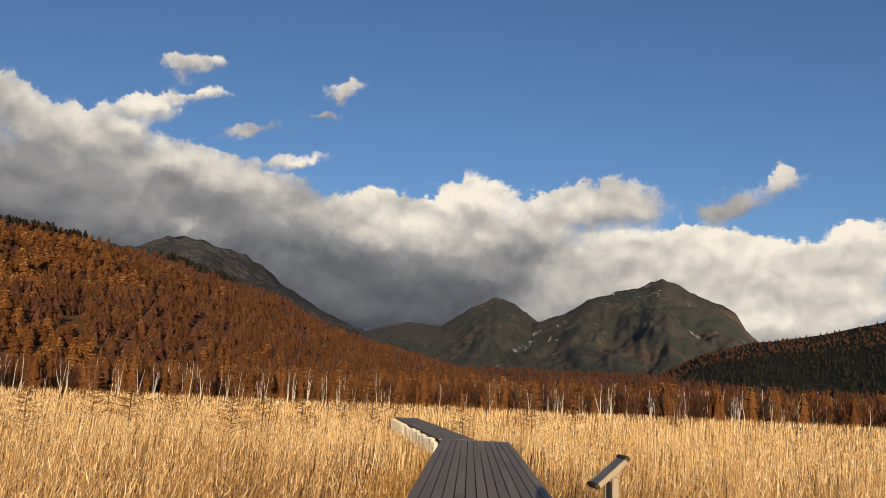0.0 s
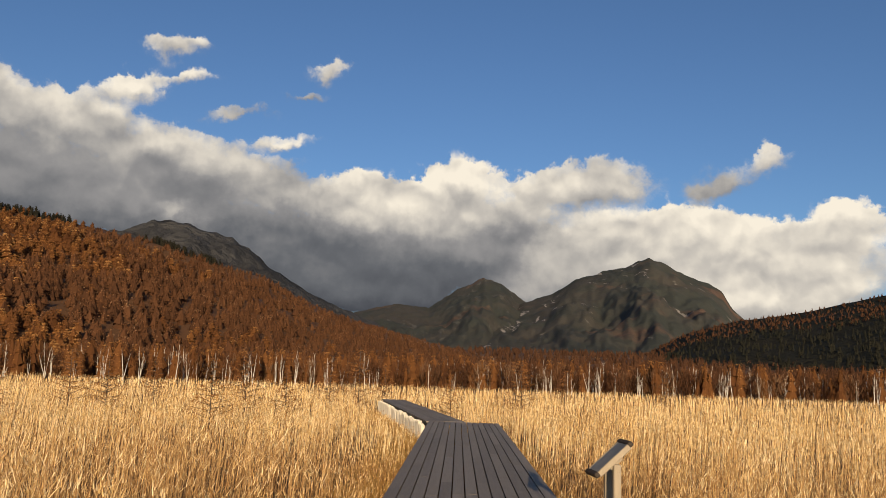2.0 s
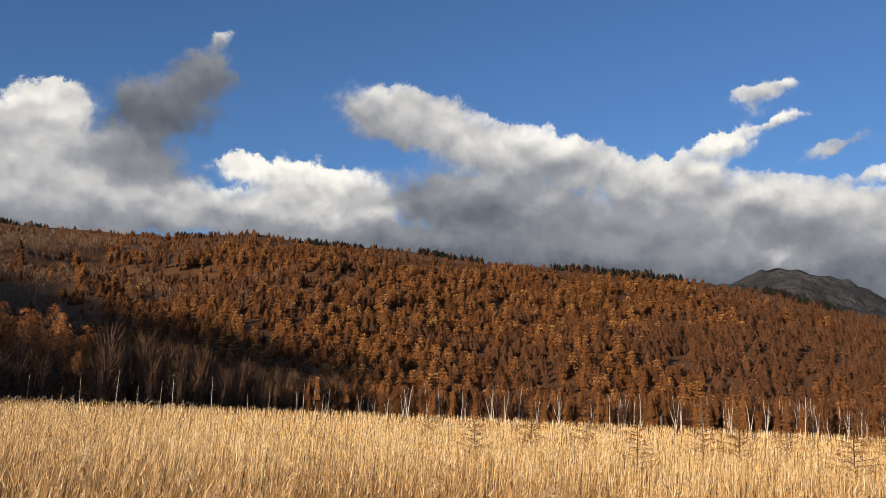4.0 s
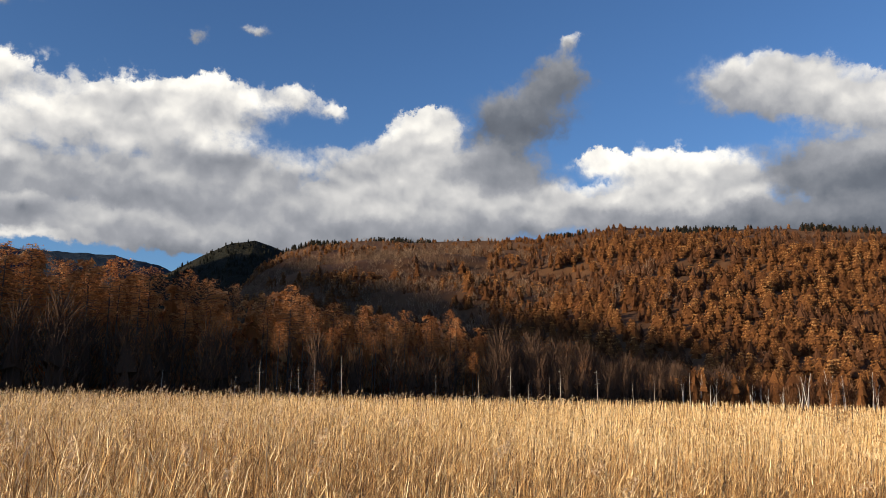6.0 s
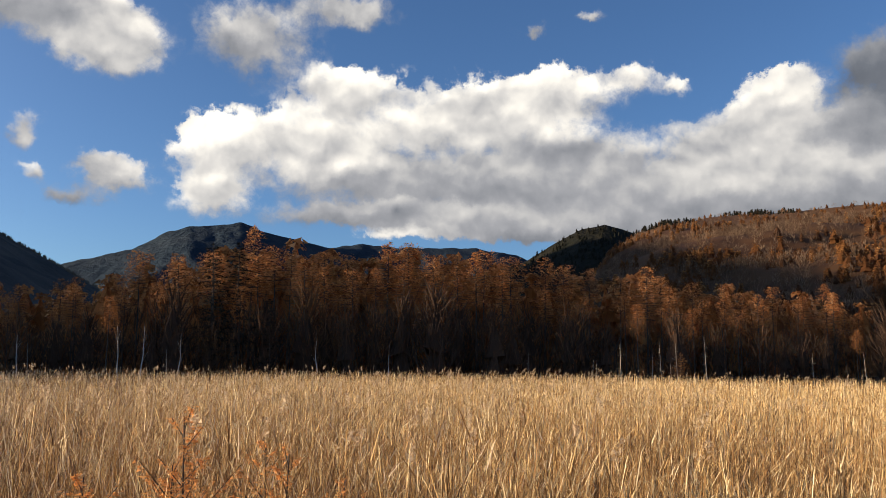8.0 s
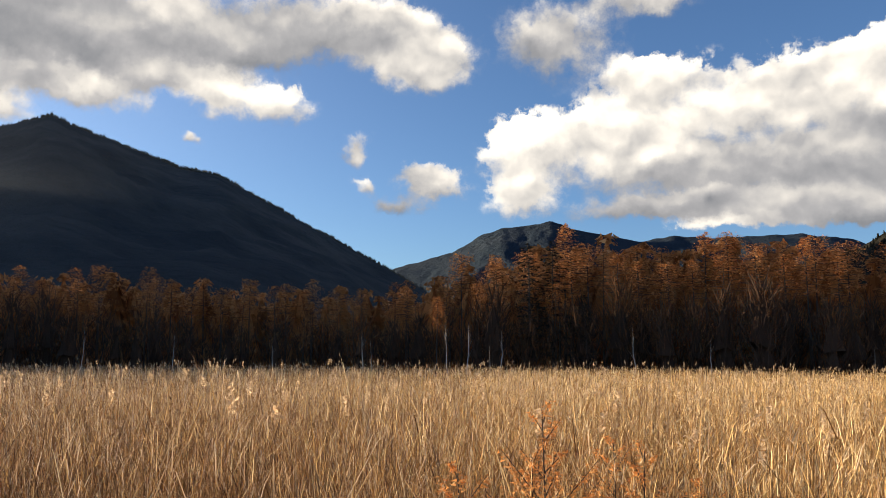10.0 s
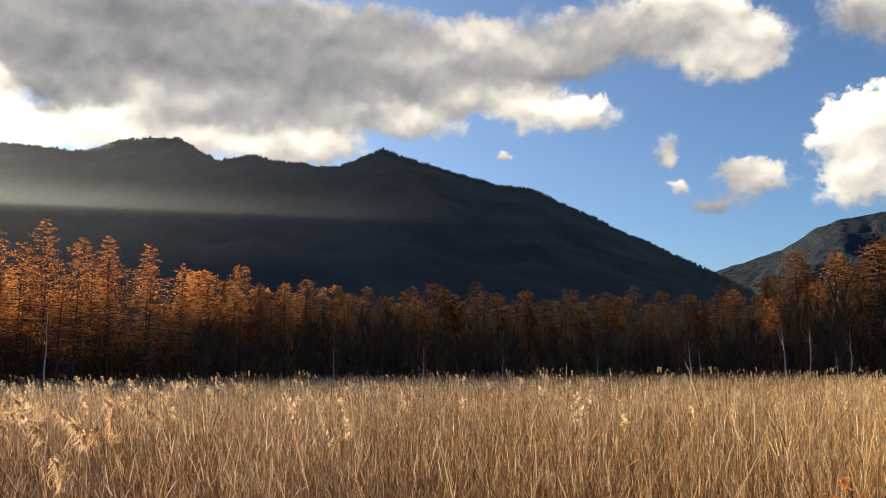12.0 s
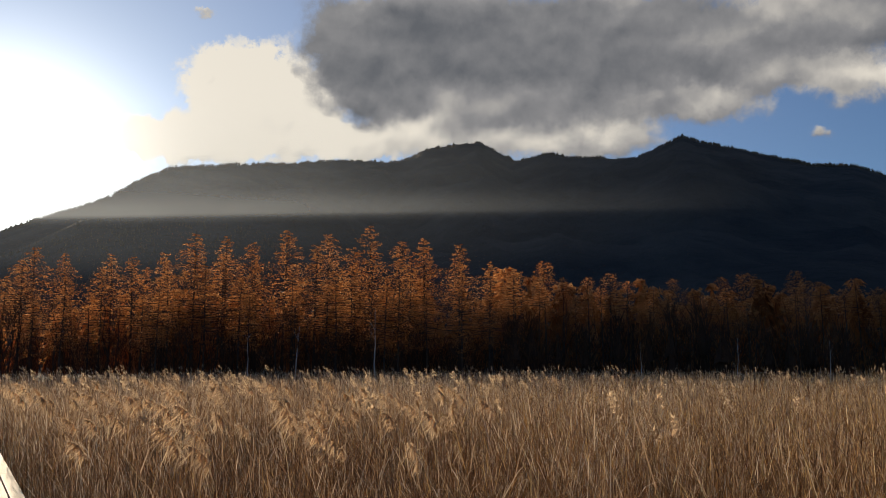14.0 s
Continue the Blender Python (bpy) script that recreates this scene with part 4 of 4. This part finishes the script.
def build_dead_trees():
    rng = np.random.default_rng(77)
    kinds = [dead_tree(500 + i, 4.0) for i in range(4)]
    for a in (83.9, 79.6, 79.2, 77.5, 75.8, 75.2, 74.6, 73.9, 72.2, 65.8, 64.1, 62.7, 60.9, 59.5, 58.3, 57.2, 55.0, 52.8, 51.2, 49.0, 108.2, 116.0):
        stand(kinds[rng.integers(4)], a + rng.uniform(-0.2, 0.2), float(forest_edge(a)) - rng.uniform(1, 6), rng.uniform(2.4, 5.4), 4.0, rng)
    for t in kinds:
        drop_thing(t)


build_forest()
build_dead_trees()


# ---- boardwalk ----
DECK = 0.60
# sections: a corner of the left edge at each end, and the width
DECKS = [((-1.02, -4.0), (0.24, 27.4), 2.22), ((0.16, 27.42), (-2.2, 45.6), 1.25), ((1.2, -22.0), (-0.53, -4.02), 2.2)]


def build_boardwalk():
    deck = tagged(new("boardwalk"), "grey weathered plank boardwalk across the marsh", "boardwalk", kind="structure")
    shared = {}
    rng = random.Random(5)

    def piece(name, size, m, material, bevel=0.002):
        key = (name, tuple(round(v, 2) for v in size))
        if key not in shared:
            bm = box(size, bevel=bevel)
            me = bpy.data.meshes.new(name)
            bm.to_mesh(me)
            bm.free()
            me.materials.append(material)
            shared[key] = me
        ob = new(name, shared[key])
        ob.parent = deck
        ob.matrix_basis = m

    for k, (a, b, wide) in enumerate(DECKS):
        a, b = Vector(a), Vector(b)
        length = (b - a).length
        turn = math.atan2(b.y - a.y, b.x - a.x)
        base = Matrix.Translation((a.x, a.y, 0)) @ Matrix.Rotation(turn, 4, "Z")
        n = round(wide / 0.171)
        w = wide / n
        for i in range(n):
            u = -rng.random() * 2.6
            while u < length - 0.05:
                v = min(u + 3.6, length)
                if length - v < 0.7:
                    v = length
                u0 = max(u, 0.0)
                piece("plank", (v - u0 - 0.004, w - 0.018, 0.05), base @ Matrix.Translation(((u0 + v) / 2, -(i + 0.5) * w, DECK - 0.025 + rng.uniform(-0.001, 0.001))), PLANK)
                u = v
        # bearers and posts under the planks
        for side in (0.16, wide - 0.16):
            piece("bearer", (length - 0.1, 0.12, 0.16), base @ Matrix.Translation((length / 2, -side, DECK - 0.135)), PLANK, 0.008)
            u = 0.6
            while u < length:
                piece("post", (0.14, 0.14, 1.3), base @ Matrix.Translation((u, -side, DECK - 0.87)), PALEWOOD, 0.01)
                u += 2.4
        if k == 1:
            # a row of pale round posts of uneven height along the side
            u = 0.1
            for q in range(4):
                bm = bmesh.new()
                bmesh.ops.create_cone(bm, cap_ends=True, segments=9, radius1=0.085, radius2=0.08, depth=0.8, matrix=Matrix.Translation((0, 0, -0.4)))
                bmesh.ops.bevel(bm, geom=[e for e in bm.edges if abs(e.verts[0].co.z) < 0.01 and abs(e.verts[1].co.z) < 0.01], offset=0.015, segments=1, affect="EDGES")
                me = bpy.data.meshes.new("side_post")
                bm.to_mesh(me)
                bm.free()
                me.materials.append(STAKEWOOD)
                shared["side_post", q] = me
            while u < length:
                ob = new("side_post", shared["side_post", rng.randrange(4)])
                ob.parent = deck
                ob.matrix_basis = base @ Matrix.Translation((u, 0.1 + rng.uniform(-0.015, 0.02), DECK - rng.uniform(0.03, 0.16)))
                u += rng.uniform(0.2, 0.34)


build_boardwalk()


# ---- the slanted sign beside the deck ----
def build_sign():
    sign = tagged(new("information_sign"), "slanted wooden information board on posts beside the boardwalk", "sign")
    sign.matrix_basis = pose(2.0, 9.4, float(ground_z(2.0, 9.4)) - 0.05, 0, 0, 6)
    tilt = Matrix.Translation((0, 0.13, 1.38)) @ Matrix.Rotation(radians(-42), 4, "Y")
    for y in (0.0, 0.26):
        part("post", box((0.08, 0.07, 1.34), (0.03, y, 0.67), 0.01), SIGNWOOD, sign)
    for name, bm, mat, lab in (
            ("board", box((0.41, 0.26, 0.022), (0, 0, 0.018), 0.004), SIGNFACE, "faded grey board"),
            ("side_rail", box((0.43, 0.035, 0.062), (0, -0.145, 0.0), 0.008), SIGNWOOD, "pale weathered rail"),
            ("side_rail", box((0.43, 0.035, 0.062), (0, 0.145, 0.0), 0.008), SIGNWOOD, "pale weathered rail"),
            ("cap_rail", box((0.055, 0.34, 0.055), (0.23, 0, 0.012), 0.012), CAPWOOD, "dark cap rail"),
            ("cap_rail", box((0.055, 0.34, 0.055), (-0.23, 0, 0.012), 0.012), CAPWOOD, "dark cap rail"),
            ("brace", box((0.16, 0.045, 0.04), (0.0, -0.1, -0.045), 0.006), SIGNWOOD, "")):
        bm.transform(tilt)
        part(name, bm, mat, sign, lab)


build_sign()


# ---- reeds ----
def deck_place(x, y):
    """Distance from the nearest deck, and whether the place lies on its left-hand side."""
    best, left = np.full(np.shape(x), 99.0), np.zeros(np.shape(x), bool)
    for a, b, wide in DECKS:
        a, b = np.array(a), np.array(b)
        length = np.hypot(*(b - a))
        u = (b - a) / length
        along = (x - a[0]) * u[0] + (y - a[1]) * u[1]
        across = (x - a[0]) * -u[1] + (y - a[1]) * u[0]
        d = np.maximum(np.maximum(across, -wide - across), np.maximum(-along, along - length))
        closer = d < best
        best, left = np.where(closer, d, best), np.where(closer, across > -wide / 2, left)
    return best, left


def reed_height(x, y):
    az = np.degrees(np.arctan2(-x, y)) % 360
    az = np.where(az > 270, az - 360, az)
    base = np.interp(az, [-40, 20, 50, 75, 100, 190], [1.02, 1.05, 1.15, 1.35, 1.5, 1.45])
    r = np.hypot(x, y)
    d, left = deck_place(x, y)
    low = np.where(left, np.interp(d, [0.1, 0.6, 1.8], [0.42, 0.52, 1.0]), np.interp(d, [0.1, 0.8], [0.5, 1.0]))
    low = np.where((az > 60) & (az < 300), 1.0, low)
    patch = 1 + 0.09 * np.sin(x * 0.9 + 1.3 * np.sin(y * 0.5)) * np.cos(y * 0.7 + np.sin(x * 0.4))
    return base * np.interp(r, [1.0, 3.0, 8, 60], [0.6, 1.0, 1.0, 0.85]) * low * patch


def strips(base, top, bend, width, rng, segments=2):
    """Blades: base and tip points, sideways bend, width; tapering strips."""
    k = len(base)
    ang = rng.random(k) * np.pi
    side = np.stack([np.cos(ang), np.sin(ang), np.zeros(k)], -1) * (width * 0.5)[:, None]
    if segments == 1:
        v = np.stack([base - side, base + side, top], 1).reshape(-1, 3)
        return v, np.arange(3 * k).reshape(-1, 3)
    mid = base * 0.42 + top * 0.58 + bend
    v = np.stack([base - side, base + side, mid - side * 0.8, mid + side * 0.8, top], 1).reshape(-1, 3)
    f = np.array([[0, 1, 3], [0, 3, 2], [2, 3, 4]])
    return v, (np.arange(k)[:, None, None] * 5 + f).reshape(-1, 3)


def sow(rng, r0, r1, count, az0=-38, az1=190):
    r = np.sqrt(rng.random(count) * (r1 * r1 - r0 * r0) + r0 * r0)
    az = np.radians(rng.uniform(az0, az1, count))
    x, y = -np.sin(az) * r, np.cos(az) * r
    keep = (deck_place(x, y)[0] > 0.08) & (r < np.where(az < 3.3, forest_edge(np.degrees(az)), 150) + 2)
    x, y = x[keep], y[keep]
    return np.stack([x, y, ground_z(x, y) - 0.02], -1)


WIND = np.array([0.07, 0.04, 0.0])


def build_reeds():
    rng = np.random.default_rng(31)
    gold, brown, stalk = Soup(), Soup(), Soup()
    for r0, r1, count, leaves, width, seg in ((2.4, 9, 48000, 4, 0.0046, 2), (9, 20, 76000, 3, 0.0078, 1), (20, 42, 62000, 3, 0.018, 1), (42, 85, 58000, 2, 0.038, 1), (85, 180, 40000, 1, 0.1, 1)):
        whole = sow(rng, r0, r1, count)
        if r1 < 90:
            whole = np.r_[whole, sow(rng, r0, r1, count // (6 if r1 < 25 else 10), 190, 322)]
        if r0 < 3:
            whole = np.r_[whole, sow(rng, 0.9, r0, 2600, 20, 200)]
        if r1 < 25:
            # the stalks stand in clumps with dark gaps between
            thick = np.sin(whole[:, 0] * 7.1 + 2.6 * np.sin(whole[:, 1] * 2.9)) * np.sin(whole[:, 1] * 6.7 + 2.8 * np.sin(whole[:, 0] * 2.3))
            whole = whole[rng.random(len(whole)) < 0.66 + 0.8 * thick]
        az = np.degrees(np.arctan2(-whole[:, 0], whole[:, 1])) % 360
        az = np.where(az > 270, az - 360, az)
        far_brown = rng.random(len(whole)) < np.interp(az, [60, 100, 140, 165], [0.0, 0.25, 0.7, 0.92])
        for soup, p in ((gold, whole[~far_brown]), (brown, whole[far_brown])):
            k = len(p)
            h = reed_height(p[:, 0], p[:, 1]) * rng.normal(1.0, 0.13, k).clip(0.55, 1.3)
            lean = rng.normal(size=(k, 3)) * np.array([0.06, 0.06, 0]) + WIND * 0.8
            fallen = rng.random(k) < 0.04
            lean[fallen] *= 2.4
            h[fallen] *= 0.7
            top = p + lean * h[:, None]
            top[:, 2] = p[:, 2] + h
            (stalk if r1 < 25 else soup).add(*strips(p, top, np.zeros((k, 3)), width * rng.uniform(0.6, 1.2, k) * (1.0 if r1 < 25 else 0.85), rng, seg))
            for q in range(leaves):
                f = rng.uniform(0.25 if r1 < 25 else 0.5, 0.92, k)
                a = rng.random(k) * 2 * np.pi
                out = np.stack([np.cos(a), np.sin(a), np.zeros(k)], -1)
                start = p + (top - p) * f[:, None]
                # most blades rise close to the stalk, some hang over
                hang = rng.random(k) < 0.34
                ln = h * np.where(hang, rng.uniform(0.05, 0.15, k), rng.uniform(0.07, 0.24, k)) * (1.0 if r1 < 25 else 0.8)
                tip = start + out * (ln * np.where(hang, rng.uniform(0.3, 0.9, k), rng.uniform(0.08, 0.6, k)))[:, None] + WIND * ln[:, None] * 1.5
                tip[:, 2] += ln * np.where(hang, rng.uniform(-0.8, 0.1, k), rng.uniform(0.3, 1.0, k))
                mid = np.array([0, 0, 1]) * (ln * rng.uniform(0.05, 0.2, k))[:, None]
                close = np.clip(np.hypot(p[:, 0], p[:, 1]) / 6.0, 0.45, 1.0)
                soup.add(*strips(start, tip, mid, width * close * rng.uniform(0.8, 1.9 if r1 < 25 else 1.5, k), rng, seg))
    tagged(new("reeds", gold.mesh("reeds", REED)), "dense dry golden reeds covering the marsh", "reeds", kind="stuff")
    tagged(new("reed_stalks", stalk.mesh("reed_stalks", STALK)), "brown standing stalks of the dry reeds", "reeds", kind="stuff")
    tagged(new("brown_reeds", brown.mesh("brown_reeds", REED_BROWN)), "dense dry brown flowering reeds towards the wood", "reeds", kind="stuff")


build_reeds()


def build_short_grass():
    """Low brown grass along both sides of the deck."""
    rng = np.random.default_rng(37)
    soup = Soup()
    x, y = rng.uniform(-4.5, 4.5, 90000), rng.uniform(2.0, 46.0, 90000)
    d, left = deck_place(x, y)
    keep = (d > 0.03) & (d < np.where(left, 1.5, 0.7) * rng.random(len(x)) ** 0.5)
    p = np.stack([x[keep], y[keep], ground_z(x[keep], y[keep]) - 0.01], -1)
    k = len(p)
    top = p + rng.normal(size=(k, 3)) * 0.12
    top[:, 2] = p[:, 2] + rng.uniform(0.16, 0.42, k)
    soup.add(*strips(p, top, np.zeros((k, 3)), rng.uniform(0.008, 0.018, k), rng, 1))
    tagged(new("short_grass", soup.mesh("short_grass", SEDGE)), "low brown grass along the boardwalk", "grass", kind="stuff")


build_short_grass()


def build_plumes():
    """Feathery seed heads on tall stems, bowing with the wind."""
    rng = np.random.default_rng(41)
    stems, heads = Soup(), Soup()
    for r0, r1, count, a0, a1, tall in ((3.6, 13, 150, 150, 192, 0.26), (7, 34, 240, 70, 150, 0.2), (10, 34, 190, 148, 192, 0.34), (30, 80, 700, 55, 185, 0.46), (8, 30, 30, 20, 75, 0.1)):
        p = sow(rng, r0, r1, count, a0, a1)
        k = len(p)
        h = reed_height(p[:, 0], p[:, 1]) + tall * rng.uniform(0.1, 1.2, k)
        top = p + (rng.normal(size=(k, 3)) * 0.06 + WIND * 1.2) * h[:, None]
        top[:, 2] = p[:, 2] + h
        stems.add(*strips(p, top, np.zeros((k, 3)), np.full(k, 0.007), rng))
        near = r1 < 20
        per = 130 if near else 44
        t = rng.random((k, per)) ** 0.9
        length = rng.uniform(0.18, 0.34, k) if r1 < 20 else rng.uniform(0.22, 0.38, k)
        a = rng.normal(0.4, 0.35, k)
        droop = np.stack([np.cos(a), np.sin(a), np.zeros(k)], -1)
        # the head rises from the stem, bows over, and its side branches hang down on the lee side
        c = top[:, None, :] + droop[:, None, :] * (t ** 1.5 * length[:, None] * 0.6)[:, :, None]
        c[:, :, 2] += (t - 0.42 * t * t) * 0.95 * length[:, None] - 0.05
        if near:
            # fine hanging threads
            long = rng.uniform(0.5, 1.1, (k, per, 1)) * (np.sin(np.pi * (0.12 + 0.84 * t)) * 0.1)[:, :, None]
            side = rng.normal(size=(k, per, 3)) * 0.55
            end = c + (droop[:, None, :] * 0.75 + np.array([0, 0, -0.55]) + side) * long
            heads.add(*strips(c.reshape(-1, 3), end.reshape(-1, 3), 0, rng.uniform(0.008, 0.017, k * per), rng, 1))
        fall = rng.random((k, per)) * np.sin(np.pi * (0.1 + 0.88 * t)) * (0.05 if near else 0.12)
        c += droop[:, None, :] * (fall * 0.6)[:, :, None] + np.array([0, 0, -1.0]) * fall[:, :, None]
        c += rng.normal(size=c.shape) * 0.011
        heads.leaves(c.reshape(-1, 3), np.full(k * per, 0.006 if near else 0.016), rng, 1.8)
    tagged(new("reed_stems", stems.mesh("reed_stems", REED_BROWN)), "tall dry stems of flowering reeds", "reeds", kind="stuff")
    tagged(new("reed_plumes", heads.mesh("reed_plumes", PLUME)), "feathery pale seed plumes of the reeds", "reeds", kind="stuff")


build_plumes()


# ---- young larches in the marsh ----
BROWN_NEEDLE = surface("brown_needles", leafy([(0.0, (0.2, 0.085, 0.03)), (1.0, (0.4, 0.19, 0.065))], 0.5), 0.8, through_light=0.2, spec=0.05)
ORANGE_NEEDLE = surface("orange_needles", leafy([(0.0, (0.62, 0.25, 0.07)), (1.0, (0.9, 0.47, 0.17))], 0.5), 0.8, through_light=0.35, spec=0.05)


def build_saplings():
    rng = np.random.default_rng(51)
    kinds = [tree_thing("larch_sapling", *larch(600 + i, 2.4, 0.8, 0.1, 44, 60, 0.5, 0.5, 0.75, 0.3), BROWN_NEEDLE, BARK, "thin young larch with brown needles among the reeds", group="young larches in the marsh") for i in range(4)]
    for az, d, h in ((13.6, 27, 2.1), (11.6, 37, 2.3), (9.0, 33, 1.9), (6.2, 42, 2.3), (4.3, 46, 3.0), (20.0, 33, 2.2), (22.2, 36, 2.3), (26.0, 26, 1.8), (17.4, 44, 2.2),
                     (-1.9, 36, 1.9), (-6.6, 42, 2.6), (-9.5, 58, 2.4), (29.5, 40, 2.3), (33.0, 34, 2.2), (36.5, 27, 1.8), (40.0, 42, 2.0), (-16, 62, 2.2), (2.6, 64, 2.6), (73.8, 93, 3.0), (76.2, 94, 2.0)):
        stand(kinds[rng.integers(4)], az, d, h * 1.2, 2.4, rng)
    bright = [tree_thing("orange_sapling", *larch(650 + i, 1.9, 1.0, 0.12, 34, 130, 0.34, 0.25, 0.36, 1.1), ORANGE_NEEDLE, BARK, "young larch with bright orange needles among the reeds", group="orange young larches in the marsh") for i in range(3)]
    for az, d, h in ((100.8, 3.9, 1.72), (95.8, 4.2, 1.95), (97.4, 4.5, 1.7), (90.6, 4.5, 1.75), (93.6, 5.6, 1.7), (87.6, 5.0, 1.55), (130.0, 3.4, 1.6), (98.6, 5.8, 1.6)):
        stand(bright[rng.integers(3)], az, d, h, 1.9, rng)
    for t in kinds + bright:
        drop_thing(t)


build_saplings()


# ---- an added sheet that paints lit haze before the south mountain ----
def build_haze_sheet():
    """A see-through upright sheet in place of lit haze, densest along one level."""
    m = bpy.data.materials.new("painted_haze_light")
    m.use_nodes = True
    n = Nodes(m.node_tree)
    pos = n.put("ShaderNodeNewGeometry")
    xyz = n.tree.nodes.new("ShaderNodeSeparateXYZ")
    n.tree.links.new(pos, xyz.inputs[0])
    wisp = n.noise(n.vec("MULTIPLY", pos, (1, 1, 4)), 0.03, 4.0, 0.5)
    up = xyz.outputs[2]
    # the bright light band and the veil above it, painted as density by height
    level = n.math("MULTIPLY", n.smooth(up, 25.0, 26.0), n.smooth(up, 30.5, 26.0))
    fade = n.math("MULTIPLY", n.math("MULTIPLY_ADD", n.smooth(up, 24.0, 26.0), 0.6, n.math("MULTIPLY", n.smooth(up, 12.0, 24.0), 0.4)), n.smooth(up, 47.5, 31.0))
    # denser towards the sun, to imitate the glare there
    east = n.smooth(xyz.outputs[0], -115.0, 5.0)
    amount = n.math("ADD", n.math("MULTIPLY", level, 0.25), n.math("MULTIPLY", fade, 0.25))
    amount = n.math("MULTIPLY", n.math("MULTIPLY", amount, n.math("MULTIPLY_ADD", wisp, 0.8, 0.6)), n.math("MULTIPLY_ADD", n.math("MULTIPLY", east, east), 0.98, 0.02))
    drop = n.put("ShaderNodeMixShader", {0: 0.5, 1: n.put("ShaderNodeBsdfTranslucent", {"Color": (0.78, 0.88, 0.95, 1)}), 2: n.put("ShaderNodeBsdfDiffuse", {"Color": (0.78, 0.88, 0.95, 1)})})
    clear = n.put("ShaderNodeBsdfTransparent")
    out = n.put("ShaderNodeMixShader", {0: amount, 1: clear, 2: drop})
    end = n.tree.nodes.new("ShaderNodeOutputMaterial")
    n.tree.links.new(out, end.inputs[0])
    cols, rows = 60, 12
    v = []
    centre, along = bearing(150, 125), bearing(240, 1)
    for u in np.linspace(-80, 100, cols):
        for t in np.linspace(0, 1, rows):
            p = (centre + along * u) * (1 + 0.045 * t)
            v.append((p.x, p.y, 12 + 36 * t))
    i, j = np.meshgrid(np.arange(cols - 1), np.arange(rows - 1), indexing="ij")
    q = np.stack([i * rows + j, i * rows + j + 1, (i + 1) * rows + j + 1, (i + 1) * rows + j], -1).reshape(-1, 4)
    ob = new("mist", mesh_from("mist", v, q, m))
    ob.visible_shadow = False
    tagged(ob, "see-through sheet that paints lit haze before the dark mountain", "mist", kind="stuff")


build_haze_sheet()
